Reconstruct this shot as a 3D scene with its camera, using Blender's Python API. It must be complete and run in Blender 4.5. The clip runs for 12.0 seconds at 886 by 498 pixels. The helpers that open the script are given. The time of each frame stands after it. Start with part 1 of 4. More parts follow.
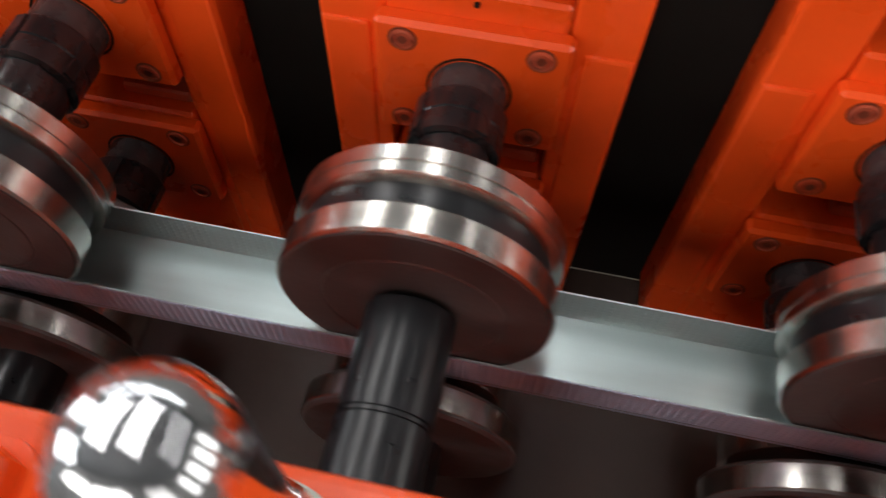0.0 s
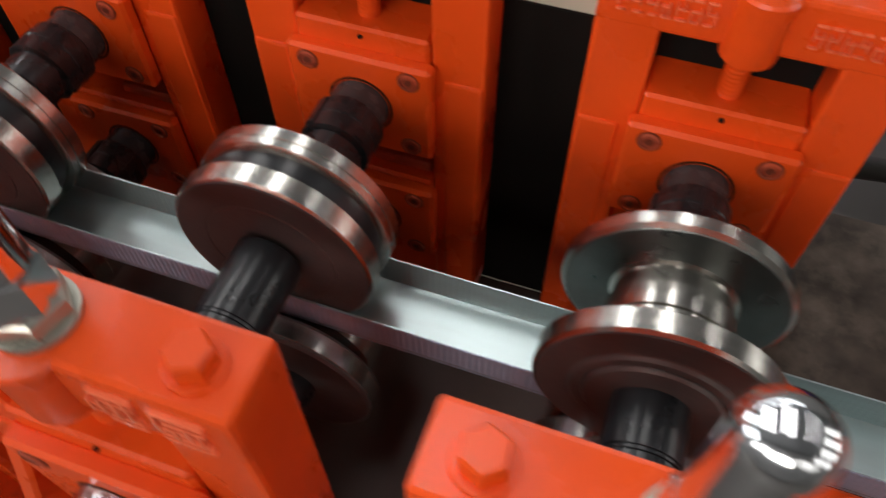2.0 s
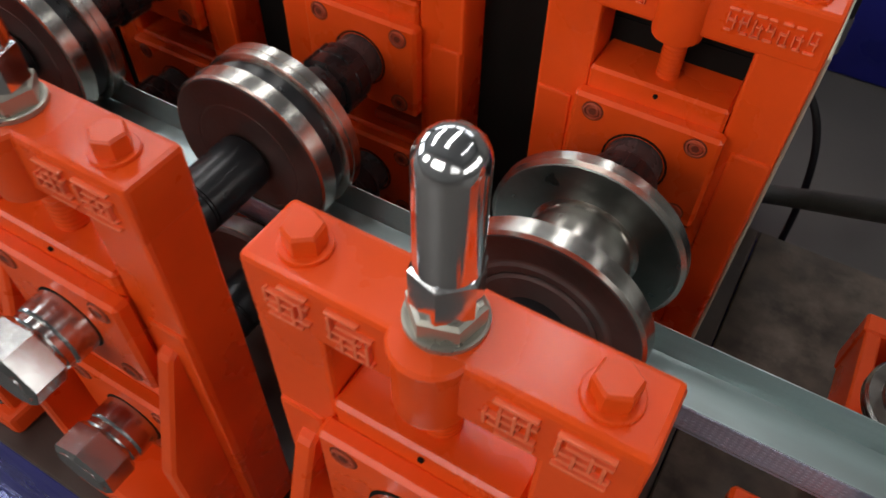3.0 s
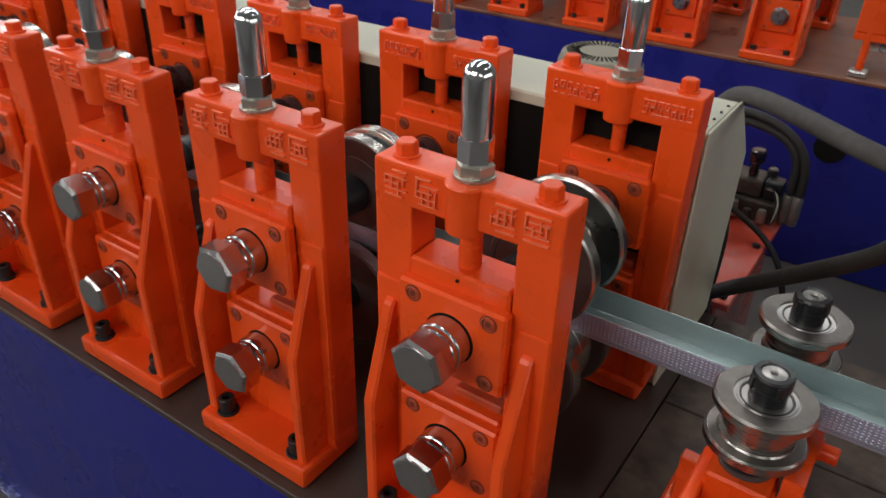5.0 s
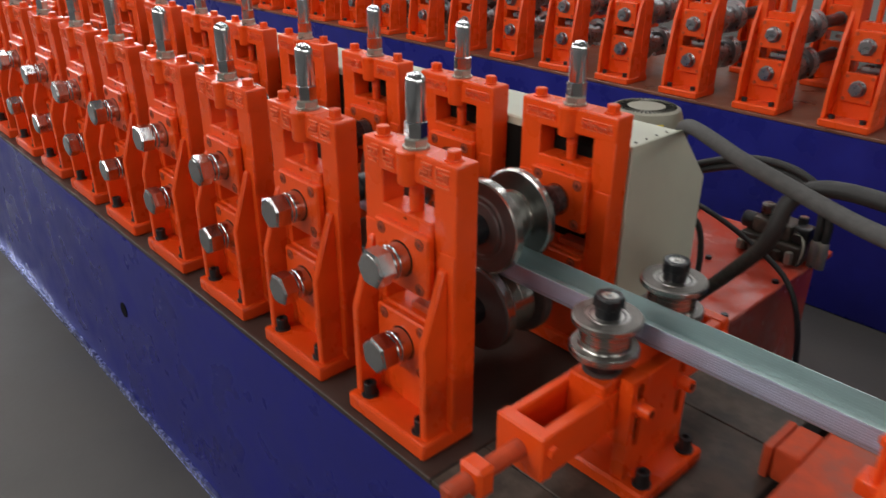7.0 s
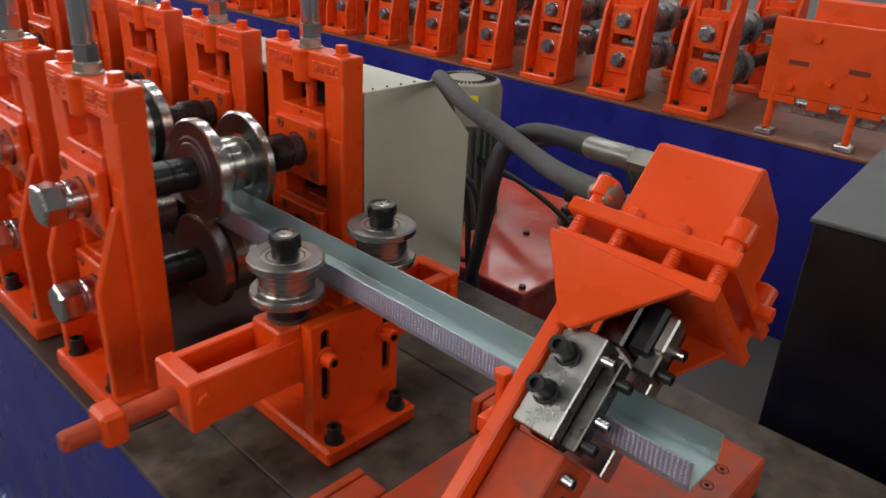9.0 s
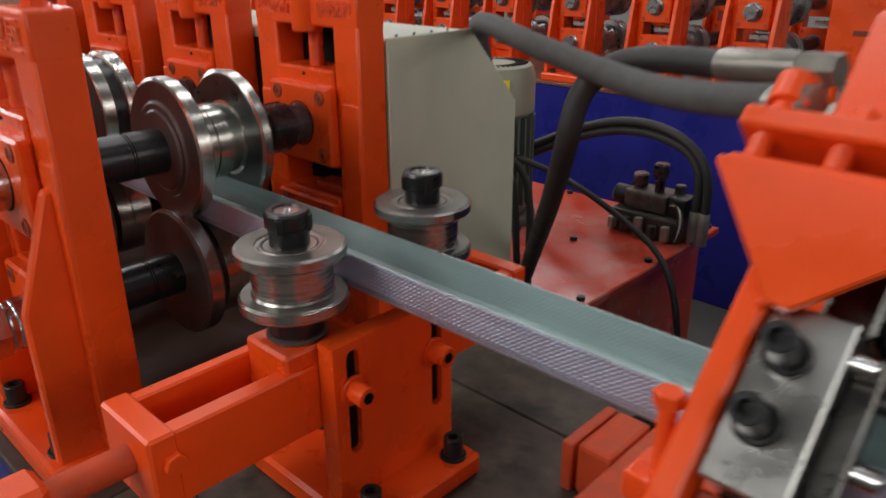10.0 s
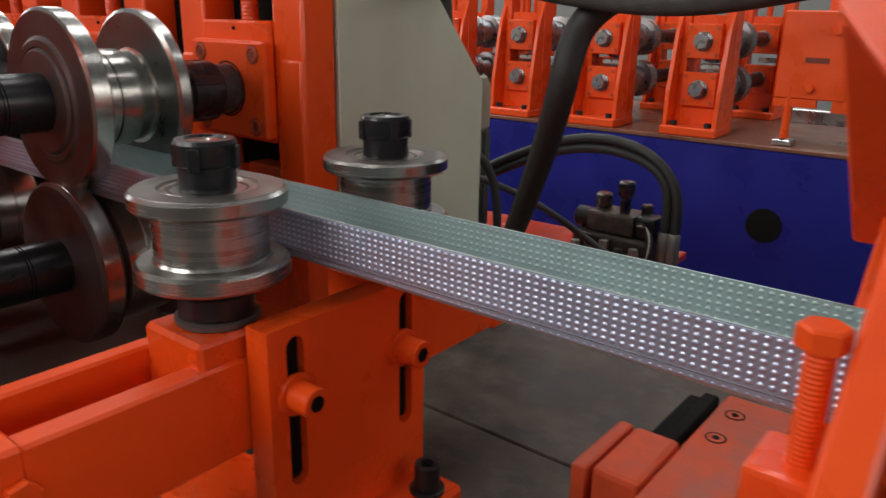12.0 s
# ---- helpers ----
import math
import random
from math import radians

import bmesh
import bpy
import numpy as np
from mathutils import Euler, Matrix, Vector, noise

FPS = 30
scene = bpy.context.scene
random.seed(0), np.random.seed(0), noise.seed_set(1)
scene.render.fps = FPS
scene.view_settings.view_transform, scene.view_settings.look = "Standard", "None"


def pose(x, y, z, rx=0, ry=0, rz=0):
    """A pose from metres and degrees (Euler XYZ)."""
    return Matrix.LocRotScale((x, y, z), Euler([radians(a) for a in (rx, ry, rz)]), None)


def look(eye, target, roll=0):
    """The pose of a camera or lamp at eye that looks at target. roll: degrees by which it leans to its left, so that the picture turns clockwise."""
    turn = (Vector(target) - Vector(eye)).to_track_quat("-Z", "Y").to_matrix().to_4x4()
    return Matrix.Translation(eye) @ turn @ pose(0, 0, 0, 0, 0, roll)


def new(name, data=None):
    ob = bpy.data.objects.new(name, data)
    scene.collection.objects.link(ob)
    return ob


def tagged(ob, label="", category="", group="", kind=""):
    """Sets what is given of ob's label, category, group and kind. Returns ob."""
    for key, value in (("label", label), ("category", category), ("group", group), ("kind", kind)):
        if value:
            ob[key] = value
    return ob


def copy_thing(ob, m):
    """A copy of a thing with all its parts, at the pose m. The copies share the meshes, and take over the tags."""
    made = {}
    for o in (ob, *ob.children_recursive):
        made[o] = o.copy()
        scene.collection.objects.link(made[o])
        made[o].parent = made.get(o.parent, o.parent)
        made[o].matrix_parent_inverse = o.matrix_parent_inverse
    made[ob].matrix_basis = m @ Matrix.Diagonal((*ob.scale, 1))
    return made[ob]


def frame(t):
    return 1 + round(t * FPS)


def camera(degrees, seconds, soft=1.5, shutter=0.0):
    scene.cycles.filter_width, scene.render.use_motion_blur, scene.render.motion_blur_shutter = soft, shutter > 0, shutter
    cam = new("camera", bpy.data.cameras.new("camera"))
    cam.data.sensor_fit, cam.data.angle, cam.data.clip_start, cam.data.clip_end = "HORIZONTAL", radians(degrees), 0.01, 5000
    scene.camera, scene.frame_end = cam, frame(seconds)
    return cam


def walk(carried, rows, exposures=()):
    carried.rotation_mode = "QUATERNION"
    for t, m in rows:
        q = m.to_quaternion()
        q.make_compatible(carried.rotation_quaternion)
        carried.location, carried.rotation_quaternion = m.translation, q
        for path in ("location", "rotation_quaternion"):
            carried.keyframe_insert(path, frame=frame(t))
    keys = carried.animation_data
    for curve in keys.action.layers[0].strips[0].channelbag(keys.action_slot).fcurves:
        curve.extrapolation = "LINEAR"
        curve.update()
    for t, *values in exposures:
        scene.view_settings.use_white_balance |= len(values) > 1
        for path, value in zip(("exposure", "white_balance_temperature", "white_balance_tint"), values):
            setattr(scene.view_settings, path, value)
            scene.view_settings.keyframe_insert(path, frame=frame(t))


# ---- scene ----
cam = camera(61.2, 12.0, soft=1.45, shutter=0.5)
PATH = [
    (0, (-0.4962, 0.0119, 0.6505), (-0.5853, 0.5202, -0.2060), 2.08),
    (0.5, (-0.3953, -0.0255, 0.6667), (-0.5243, 0.5157, -0.1643), 0.23),
    (1, (-0.3154, -0.0421, 0.7157), (-0.4413, 0.4991, -0.1157), 0.06),
    (1.5, (-0.1956, -0.0463, 0.7284), (-0.3384, 0.5067, -0.0925), 0.76),
    (2, (-0.0570, -0.0608, 0.7228), (-0.2509, 0.4862, -0.0916), -0.17),
    (2.5, (0.0401, -0.0837, 0.7162), (-0.1977, 0.4614, -0.0877), 1.09),
    (3, (0.0876, -0.1271, 0.7137), (-0.2282, 0.4346, -0.0510), 1.49),
    (3.5, (0.1100, -0.2154, 0.7026), (-0.2678, 0.4119, 0.0216), 0.35),
    (3.7, (0.1342, -0.2601, 0.7020), (-0.2539, 0.3850, 0.0438), 0.03),
    (5.3, (0.3779, -0.5074, 0.7446), (-0.1457, 0.1902, 0.2556), 1.45),
    (5.5, (0.4303, -0.5228, 0.7486), (-0.1346, 0.1517, 0.2732), 1.31),
    (6, (0.5350, -0.5604, 0.7661), (-0.1167, 0.0432, 0.3068), 0.55),
    (6.5, (0.6209, -0.5762, 0.7705), (-0.0590, 0.0126, 0.3334), -0.42),
    (7, (0.7563, -0.6012, 0.7695), (0.0874, 0.0038, 0.3376), 0.11),
    (7.2, (0.8129, -0.6135, 0.7748), (0.1487, -0.0118, 0.3310), 0.72),
    (8.8, (0.9834, -0.3781, 0.6925), (0.3665, 0.2777, 0.2574), 2.36),
    (9, (0.9734, -0.3419, 0.6718), (0.3561, 0.3211, 0.2484), 3.02),
    (9.5, (0.9175, -0.2480, 0.6205), (0.2808, 0.4102, 0.2188), 1.35),
    (10, (0.7675, -0.2036, 0.4987), (0.1280, 0.4662, 0.1214), -0.31),
    (10.5, (0.6665, -0.1477, 0.4123), (0.0469, 0.5494, 0.0516), -0.00),
    (11, (0.6198, -0.1244, 0.3727), (0.0157, 0.6069, 0.0562), 1.02),
    (11.5, (0.6162, -0.1288, 0.3632), (0.0179, 0.6146, 0.0640), 0.88),
    (12, (0.6597, -0.1282, 0.3694), (0.0655, 0.6184, 0.0701), 1.02),
]
walk(cam, [(t, look(eye, target, roll)) for t, eye, target, roll in PATH], exposures=[(0.0, 0.48), (1.5, 0.34), (2.5, 0.25), (3.0, 0.13), (3.7, 0.07), (5.3, 0.17), (7.2, 0.22), (9.0, 0.23), (10.0, 0.27), (12.0, 0.33)])

# ---- light ----
world = bpy.data.worlds.new("world")
scene.world = world
world.use_nodes = True
wn = world.node_tree.nodes
sky = wn.new("ShaderNodeTexSky")
sky.sky_type, sky.sun_disc = "NISHITA", False
sky.sun_elevation, sky.sun_rotation = radians(50), radians(200)
wn["Background"].inputs["Strength"].default_value = 0.1
world.node_tree.links.new(sky.outputs["Color"], wn["Background"].inputs["Color"])

HALL_X, HALL_Y, FLOOR, ROOF = (-14.0, 10.0), (-4.8, 9.0), -0.63, 6.5


def window_light(name, x, y, z, rx, ry, rz, sx, sy, power, color=(1.0, 0.97, 0.93)):
    lamp = bpy.data.lights.new(name, "AREA")
    lamp.shape, lamp.size, lamp.size_y, lamp.energy, lamp.color = "RECTANGLE", sx, sy, power, color
    ob = new(name, lamp)
    ob.matrix_world = pose(x, y, z, rx, ry, rz)
    return ob


# daylight: unseen roof lights above, windows on the aisle side, a clerestory on the far side and the west gable
for rx_, rw in ((-6.0, 1.0), (-1.0, 0.5), (4.0, 0.14)):
    window_light("rooflight", rx_, 3.0, ROOF - 0.06, 0, 0, 0, rw, 8.0, 250 * rw, (1.0, 0.98, 0.97))
for wx, watt in ((-6.6, 138), (-1.2, 136), (4.2, 30)):
    window_light("side_window_light", wx, HALL_Y[0] + 0.05, 3.2, 90, 0, 0, 3.2, 2.0, watt, (1.0, 0.97, 0.93))
for wx in (-11.5, -8.5, -5.5, -2.5, 0.5):
    window_light("clerestory_light", wx, HALL_Y[1] - 0.05, 5.2, -90, 0, 0, 2.4, 1.3, 34, (0.93, 0.97, 1.0))
for wy in (-1.6, 5.0):
    window_light("gable_light", HALL_X[0] + 0.05, wy, 3.2, 0, -90, 0, 2.2, 4.4, 220, (0.93, 0.97, 1.0))
# fill lamps added at the east end to brighten faces turned to +x
for wy in (-4.0, -1.0, 2.0, 5.0):
    window_light("gable_light", HALL_X[1] - 0.05, wy, 3.0, 0, 90, 0, 2.4, 2.0, 54, (1.0, 0.98, 0.95))


# ---- materials ----
def material(name, color, rough=0.5, metal=0.0, var=0.15, scale=20.0, bump=0.0, bump_scale=200.0, rough_var=0.1,
             aniso="", coat=0.0, stretch=(1, 1, 1), stain=None, stain_scale=3.0, stain_amount=0.4, per_object=0.0, spec=0.5, aniso_amount=0.35):
    m = bpy.data.materials.new(name)
    m.use_nodes = True
    nt = m.node_tree
    n, l = nt.nodes, nt.links
    b = n["Principled BSDF"]
    co = n.new("ShaderNodeTexCoord")
    mp = n.new("ShaderNodeMapping")
    mp.inputs["Scale"].default_value = stretch
    l.new(co.outputs["Object"], mp.inputs["Vector"])
    fine = n.new("ShaderNodeTexNoise")
    fine.inputs["Scale"].default_value = scale
    fine.inputs["Detail"].default_value = 6
    l.new(mp.outputs["Vector"], fine.inputs["Vector"])
    ramp = n.new("ShaderNodeMapRange")
    ramp.inputs["From Min"].default_value, ramp.inputs["From Max"].default_value = 0.3, 0.7
    ramp.inputs["To Min"].default_value, ramp.inputs["To Max"].default_value = 1 - var, 1 + var
    l.new(fine.outputs["Fac"], ramp.inputs["Value"])
    mul = n.new("ShaderNodeMix")
    mul.data_type, mul.blend_type = "RGBA", "MULTIPLY"
    mul.inputs["Factor"].default_value = 1.0
    mul.inputs["A"].default_value = (*color, 1)
    l.new(ramp.outputs["Result"], mul.inputs["B"])
    out = mul.outputs["Result"]
    if stain:
        big = n.new("ShaderNodeTexNoise")
        big.inputs["Scale"].default_value = stain_scale
        big.inputs["Detail"].default_value = 8
        big.inputs["Roughness"].default_value = 0.65
        l.new(co.outputs["Object"], big.inputs["Vector"])
        r2 = n.new("ShaderNodeMapRange")
        r2.inputs["From Min"].default_value, r2.inputs["From Max"].default_value = 0.48, 0.68
        r2.inputs["To Max"].default_value = stain_amount
        l.new(big.outputs["Fac"], r2.inputs["Value"])
        mx = n.new("ShaderNodeMix")
        mx.data_type = "RGBA"
        l.new(r2.outputs["Result"], mx.inputs["Factor"])
        l.new(out, mx.inputs["A"])
        mx.inputs["B"].default_value = (*stain, 1)
        out = mx.outputs["Result"]
    if per_object:
        info = n.new("ShaderNodeObjectInfo")
        hs = n.new("ShaderNodeHueSaturation")
        r4 = n.new("ShaderNodeMapRange")
        r4.inputs["To Min"].default_value, r4.inputs["To Max"].default_value = 1 - per_object, 1 + per_object
        l.new(info.outputs["Random"], r4.inputs["Value"])
        l.new(r4.outputs["Result"], hs.inputs["Value"])
        l.new(out, hs.inputs["Color"])
        out = hs.outputs["Color"]
    l.new(out, b.inputs["Base Color"])
    r3 = n.new("ShaderNodeMapRange")
    r3.inputs["From Min"].default_value, r3.inputs["From Max"].default_value = 0.3, 0.7
    r3.inputs["To Min"].default_value, r3.inputs["To Max"].default_value = max(0.02, rough - rough_var), min(1, rough + rough_var)
    l.new(fine.outputs["Fac"], r3.inputs["Value"])
    l.new(r3.outputs["Result"], b.inputs["Roughness"])
    b.inputs["Metallic"].default_value = metal
    b.inputs["Specular IOR Level"].default_value = spec
    b.inputs["Coat Weight"].default_value = coat
    b.inputs["Coat Roughness"].default_value = 0.12
    if aniso:
        tg = n.new("ShaderNodeTangent")
        tg.direction_type, tg.axis = "RADIAL", aniso
        l.new(tg.outputs["Tangent"], b.inputs["Tangent"])
        b.inputs["Anisotropic"].default_value = aniso_amount
        b.inputs["Anisotropic Rotation"].default_value = 0.25
    if bump:
        bn = n.new("ShaderNodeTexNoise")
        bn.inputs["Scale"].default_value = bump_scale
        bn.inputs["Detail"].default_value = 3
        l.new(mp.outputs["Vector"], bn.inputs["Vector"])
        bp = n.new("ShaderNodeBump")
        bp.inputs["Strength"].default_value = bump
        bp.inputs["Distance"].default_value = 0.002
        l.new(bn.outputs["Fac"], bp.inputs["Height"])
        l.new(bp.outputs["Normal"], b.inputs["Normal"])
    return m


ORANGE = material("orange_enamel", (0.82, 0.079, 0.008), 0.31, 0, 0.07, 14, 0.12, 60, 0.09, stain=(0.55, 0.055, 0.008), stain_scale=9, stain_amount=0.3, per_object=0.05, spec=0.42)
ORANGE_WORN = material("worn_orange_enamel", (0.5, 0.065, 0.02), 0.55, 0, 0.2, 30, 0.2, 120, 0.15, stain=(0.22, 0.11, 0.085), stain_scale=11, stain_amount=0.7, spec=0.25)
# pale pink patches: dust film, and the lid's sheen painted in
RED_TANK = material("red_tank_paint", (0.48, 0.055, 0.03), 0.2, 0, 0.1, 10, 0.08, 25, 0.1, stain=(0.5, 0.26, 0.23), stain_scale=7, stain_amount=0.5)
BLUE = material("blue_enamel", (0.017, 0.019, 0.2), 0.31, 0, 0.12, 8, 0.03, 50, 0.08, stain=(0.02, 0.02, 0.14), stain_scale=3, stain_amount=0.5, spec=0.25)
CHROME = material("chrome", (0.8, 0.81, 0.83), 0.12, 1, 0.03, 60, 0, 1, 0.02)
NUT_STEEL = material("plated_nut_steel", (0.5, 0.495, 0.49), 0.2, 1, 0.05, 70, 0.02, 300, 0.04)
FAR_NUT = material("dull_plated_steel", (0.3, 0.3, 0.31), 0.3, 0.9, 0.1, 50, 0.1, 200, 0.08)
ZINC = material("zinc_plating", (0.4, 0.385, 0.33), 0.34, 0.7, 0.1, 50, 0, 1, 0.08)
FERRULE = material("dull_ferrule_steel", (0.24, 0.23, 0.205), 0.36, 0.7, 0.15, 50, 0.05, 200, 0.1)
ROLL = material("turned_roll_steel", (0.56, 0.54, 0.5), 0.25, 1, 0.07, 10, 0, 300, 0.02, aniso="Y", stretch=(0.3, 25, 0.3), stain=(0.4, 0.37, 0.34), stain_scale=9, stain_amount=0.3)
GUIDE_STEEL = material("turned_guide_steel", (0.41, 0.395, 0.37), 0.27, 1, 0.09, 10, 0, 300, 0.04, aniso="Z", stretch=(0.3, 0.3, 25), aniso_amount=0.45)
# darker than the roller steel, to hold down the roof lights' reflection
GUIDE_FACE = material("scuffed_darkened_steel", (0.2, 0.185, 0.17), 0.4, 0.9, 0.2, 60, 0.08, 260, 0.1, stain=(0.11, 0.095, 0.085), stain_scale=22, stain_amount=0.5)
FLANGE_FACE = material("grey_flange_face", (0.21, 0.22, 0.21), 0.34, 1, 0.12, 40, 0.05, 200, 0.08, stain=(0.15, 0.13, 0.12), stain_scale=14, stain_amount=0.4)
JOURNAL = material("journal_steel", (0.06, 0.06, 0.062), 0.26, 0.4, 0.15, 60, 0.03, 300, 0.06)
# the reddish brown also carries the orange reflected on the plate
FAR_BED = material("rust_and_reflection_plate", (0.2, 0.075, 0.042), 0.38, 0.1, 0.2, 10, 0.12, 80, 0.12, stain=(0.09, 0.045, 0.03), stain_scale=3, stain_amount=0.5)
# dark orange: the shade of screw seats, sockets and slots put into colour
RECESS = material("recess_shade_orange", (0.16, 0.022, 0.006), 0.6, 0, 0.2, 80)
ROLL_DARK = material("oxidised_roll_face", (0.12, 0.1, 0.095), 0.42, 0.45, 0.15, 40, 0.1, 200, 0.1, stain=(0.07, 0.058, 0.052), stain_scale=16, stain_amount=0.5)
BLACK_STEEL = material("black_oxide_steel", (0.011, 0.012, 0.014), 0.31, 0.0, 0.2, 40, 0.03, 200, 0.05, spec=0.5)
BLACK_GLOSS = material("polished_black_steel", (0.013, 0.0135, 0.015), 0.28, 0.0, 0.2, 60, 0.03, 200, 0.05, spec=0.45)
# paler metallic blue puts the lower edge's bright glint into the colour
BLUE_EDGE = material("glint_blue_edge", (0.3, 0.33, 0.6), 0.24, 0.85, 0.5, 60, 0.35, 90, 0.12, spec=0.7)
BLACK_BOLT = material("black_bolt", (0.014, 0.014, 0.015), 0.36, 0.0, 0.2, 80, 0.1, 300, 0.08, spec=0.4)
# one zinc sheet, two tints: teal sky reflection and bluish side cast painted in
GALV = material("galvanised_strip", (0.5, 0.6, 0.6), 0.36, 0.8, 0.06, 25, 0, 120, 0.03, stretch=(0.4, 3, 3))
GALV_SIDE = material("galvanised_side", (0.48, 0.52, 0.67), 0.4, 0.75, 0.08, 30, 0, 120, 0.05, stretch=(0.4, 3, 3))
BED = material("oily_bed_plate", (0.055, 0.036, 0.029), 0.46, 0.0, 0.3, 14, 0.15, 90, 0.14, stain=(0.022, 0.016, 0.013), stain_scale=7, stain_amount=0.6, spec=0.35)
BED_GREY = material("grey_table_plate", (0.066, 0.05, 0.04), 0.5, 0.0, 0.5, 22, 0.2, 70, 0.16, stain=(0.15, 0.118, 0.094), stain_scale=13, stain_amount=0.75, spec=0.18)
CONCRETE = material("concrete_floor", (0.084, 0.077, 0.07), 0.5, 0, 0.15, 6, 0.25, 60, 0.12, stain=(0.075, 0.066, 0.058), stain_scale=1.3, stain_amount=0.6)
BEIGE = material("beige_sheet_paint", (0.56, 0.57, 0.45), 0.38, 0, 0.05, 6, 0.04, 30, 0.06, stain=(0.46, 0.44, 0.36), stain_scale=5, stain_amount=0.4)
RUBBER = material("black_rubber_hose", (0.018, 0.017, 0.016), 0.6, 0, 0.25, 60, 0.3, 500, 0.1)
SLEEVE = material("grey_hose_sleeve", (0.07, 0.067, 0.064), 0.7, 0, 0.25, 80, 0.4, 600, 0.1, spec=0.3)
DIE = material("ground_die_steel", (0.5, 0.5, 0.48), 0.3, 1, 0.12, 30, 0.06, 250, 0.08, stain=(0.32, 0.29, 0.25), stain_scale=20, stain_amount=0.4)
DIE_DARK = material("dark_die_steel", (0.14, 0.135, 0.125), 0.3, 1, 0.2, 40, 0.06, 250, 0.1, stain=(0.06, 0.05, 0.045), stain_scale=30, stain_amount=0.6)
# lighter orange holds the glints on the raised cast marks
CAST_EDGE = material("mark_glint_orange", (0.86, 0.17, 0.07), 0.2, 0, 0.1, 40)
GRIME = material("grimy_valve_metal", (0.05, 0.042, 0.034), 0.5, 0.2, 0.4, 60, 0.3, 200, 0.15, stain=(0.15, 0.11, 0.08), stain_scale=30, stain_amount=0.6)
MOTOR_GREY = material("motor_grey_paint", (0.25, 0.235, 0.175), 0.42, 0, 0.1, 20, 0.1, 80, 0.1, stain=(0.16, 0.15, 0.12), stain_scale=8, stain_amount=0.4)
MOTOR_GREEN = material("motor_green_paint", (0.1, 0.12, 0.1), 0.42, 0, 0.12, 20, 0.1, 80, 0.1)
YELLOW = material("yellow_mark", (0.75, 0.6, 0.02), 0.5)
CAB_BLACK = material("black_cabinet_paint", (0.007, 0.006, 0.006), 0.45, 0, 0.2, 10, 0.08, 120, 0.1)
CAB_GREY = material("grey_desk_top", (0.085, 0.09, 0.09), 0.5, 0, 0.1, 12, 0.05, 80, 0.08)
WALL = material("hall_wall_paint", (0.22, 0.22, 0.21), 0.8, 0, 0.1, 2, 0.1, 30, 0.05, stain=(0.15, 0.15, 0.145), stain_scale=0.6, stain_amount=0.5)
ROOFM = material("roof_sheet", (0.14, 0.145, 0.15), 0.7, 0.1, 0.1, 2, 0, 30, 0.05)
# near black for black parts, and painted in where openings and slots lie in shade
DARK = material("black_and_painted_shade", (0.008, 0.007, 0.006), 0.8, 0, 0.2, 20, 0.1, 100, 0.1, spec=0.1)


# ---- shaping helpers ----
def mesh_from(name, bm, mat, smooth=True):
    me = bpy.data.meshes.new(name)
    bmesh.ops.recalc_face_normals(bm, faces=bm.faces[:])
    bm.to_mesh(me)
    bm.free()
    me.materials.append(mat)
    if smooth:
        for p in me.polygons:
            p.use_smooth = True
        me.set_sharp_from_angle(angle=radians(21))
    return me


def part(name, bm, mat, parent, label="", smooth=True):
    ob = new(name, mesh_from(name, bm, mat, smooth))
    if parent:
        ob.parent = parent
    if label:
        ob["label"] = label
    return ob


def thing(name, label, category, m=None, group="", kind=""):
    ob = new(name)
    ob.empty_display_size = 0.02
    if m is not None:
        ob.matrix_world = m
    return tagged(ob, label, category, group, kind)


def box(bm, x0, x1, y0, y1, z0, z1, bev=0.0, seg=1, m=None):
    g = bmesh.ops.create_cube(bm, size=1.0)["verts"]
    bmesh.ops.scale(bm, vec=(x1 - x0, y1 - y0, z1 - z0), verts=g)
    bmesh.ops.translate(bm, vec=((x0 + x1) / 2, (y0 + y1) / 2, (z0 + z1) / 2), verts=g)
    if bev:
        edges = list({e for v in g for e in v.link_edges})
        r = bmesh.ops.bevel(bm, geom=edges, offset=bev, segments=seg, affect="EDGES", profile=0.5)
        g = list({v for f in r["faces"] for v in f.verts} | {v for v in g if v.is_valid})
    if m is not None:
        bmesh.ops.transform(bm, matrix=m, verts=g)
    return bm


def boxbm(*a, **k):
    return box(bmesh.new(), *a, **k)


AXIS = {"z": lambda r, h, c, s: (r * c, r * s, h), "y": lambda r, h, c, s: (r * c, h, r * s), "x": lambda r, h, c, s: (h, r * c, r * s)}


def lathe(bm, profile, axis="z", at=(0, 0, 0), n=32, phase=0.0, caps=True):
    """Turned solid: profile rows of radius and height along the axis."""
    n = 20 if 8 < n < 20 else n
    rings = []
    for r, h in profile:
        if r < 1e-6:
            p = AXIS[axis](0, h, 1, 0)
            rings.append([bm.verts.new([p[i] + at[i] for i in range(3)])])
        else:
            ring = []
            for k in range(n):
                a = phase + 2 * math.pi * k / n
                p = AXIS[axis](r, h, math.cos(a), math.sin(a))
                ring.append(bm.verts.new([p[i] + at[i] for i in range(3)]))
            rings.append(ring)
    for a, b in zip(rings, rings[1:]):
        for k in range(n):
            q = [a[k % len(a)], a[(k + 1) % len(a)], b[(k + 1) % len(b)], b[k % len(b)]]
            q = list(dict.fromkeys(q))
            if len(q) > 2:
                bm.faces.new(q)
    for ring in (rings[0], rings[-1]) if caps else ():
        if len(ring) > 2:
            bm.faces.new(ring)
    return bm


def rod(bm, r, h0, h1, axis="z", at=(0, 0, 0), n=24, bev=0.001, phase=0.0):
    return lathe(bm, [(r - bev, h0), (r, h0 + bev), (r, h1 - bev), (r - bev, h1)], axis, at, n, phase)


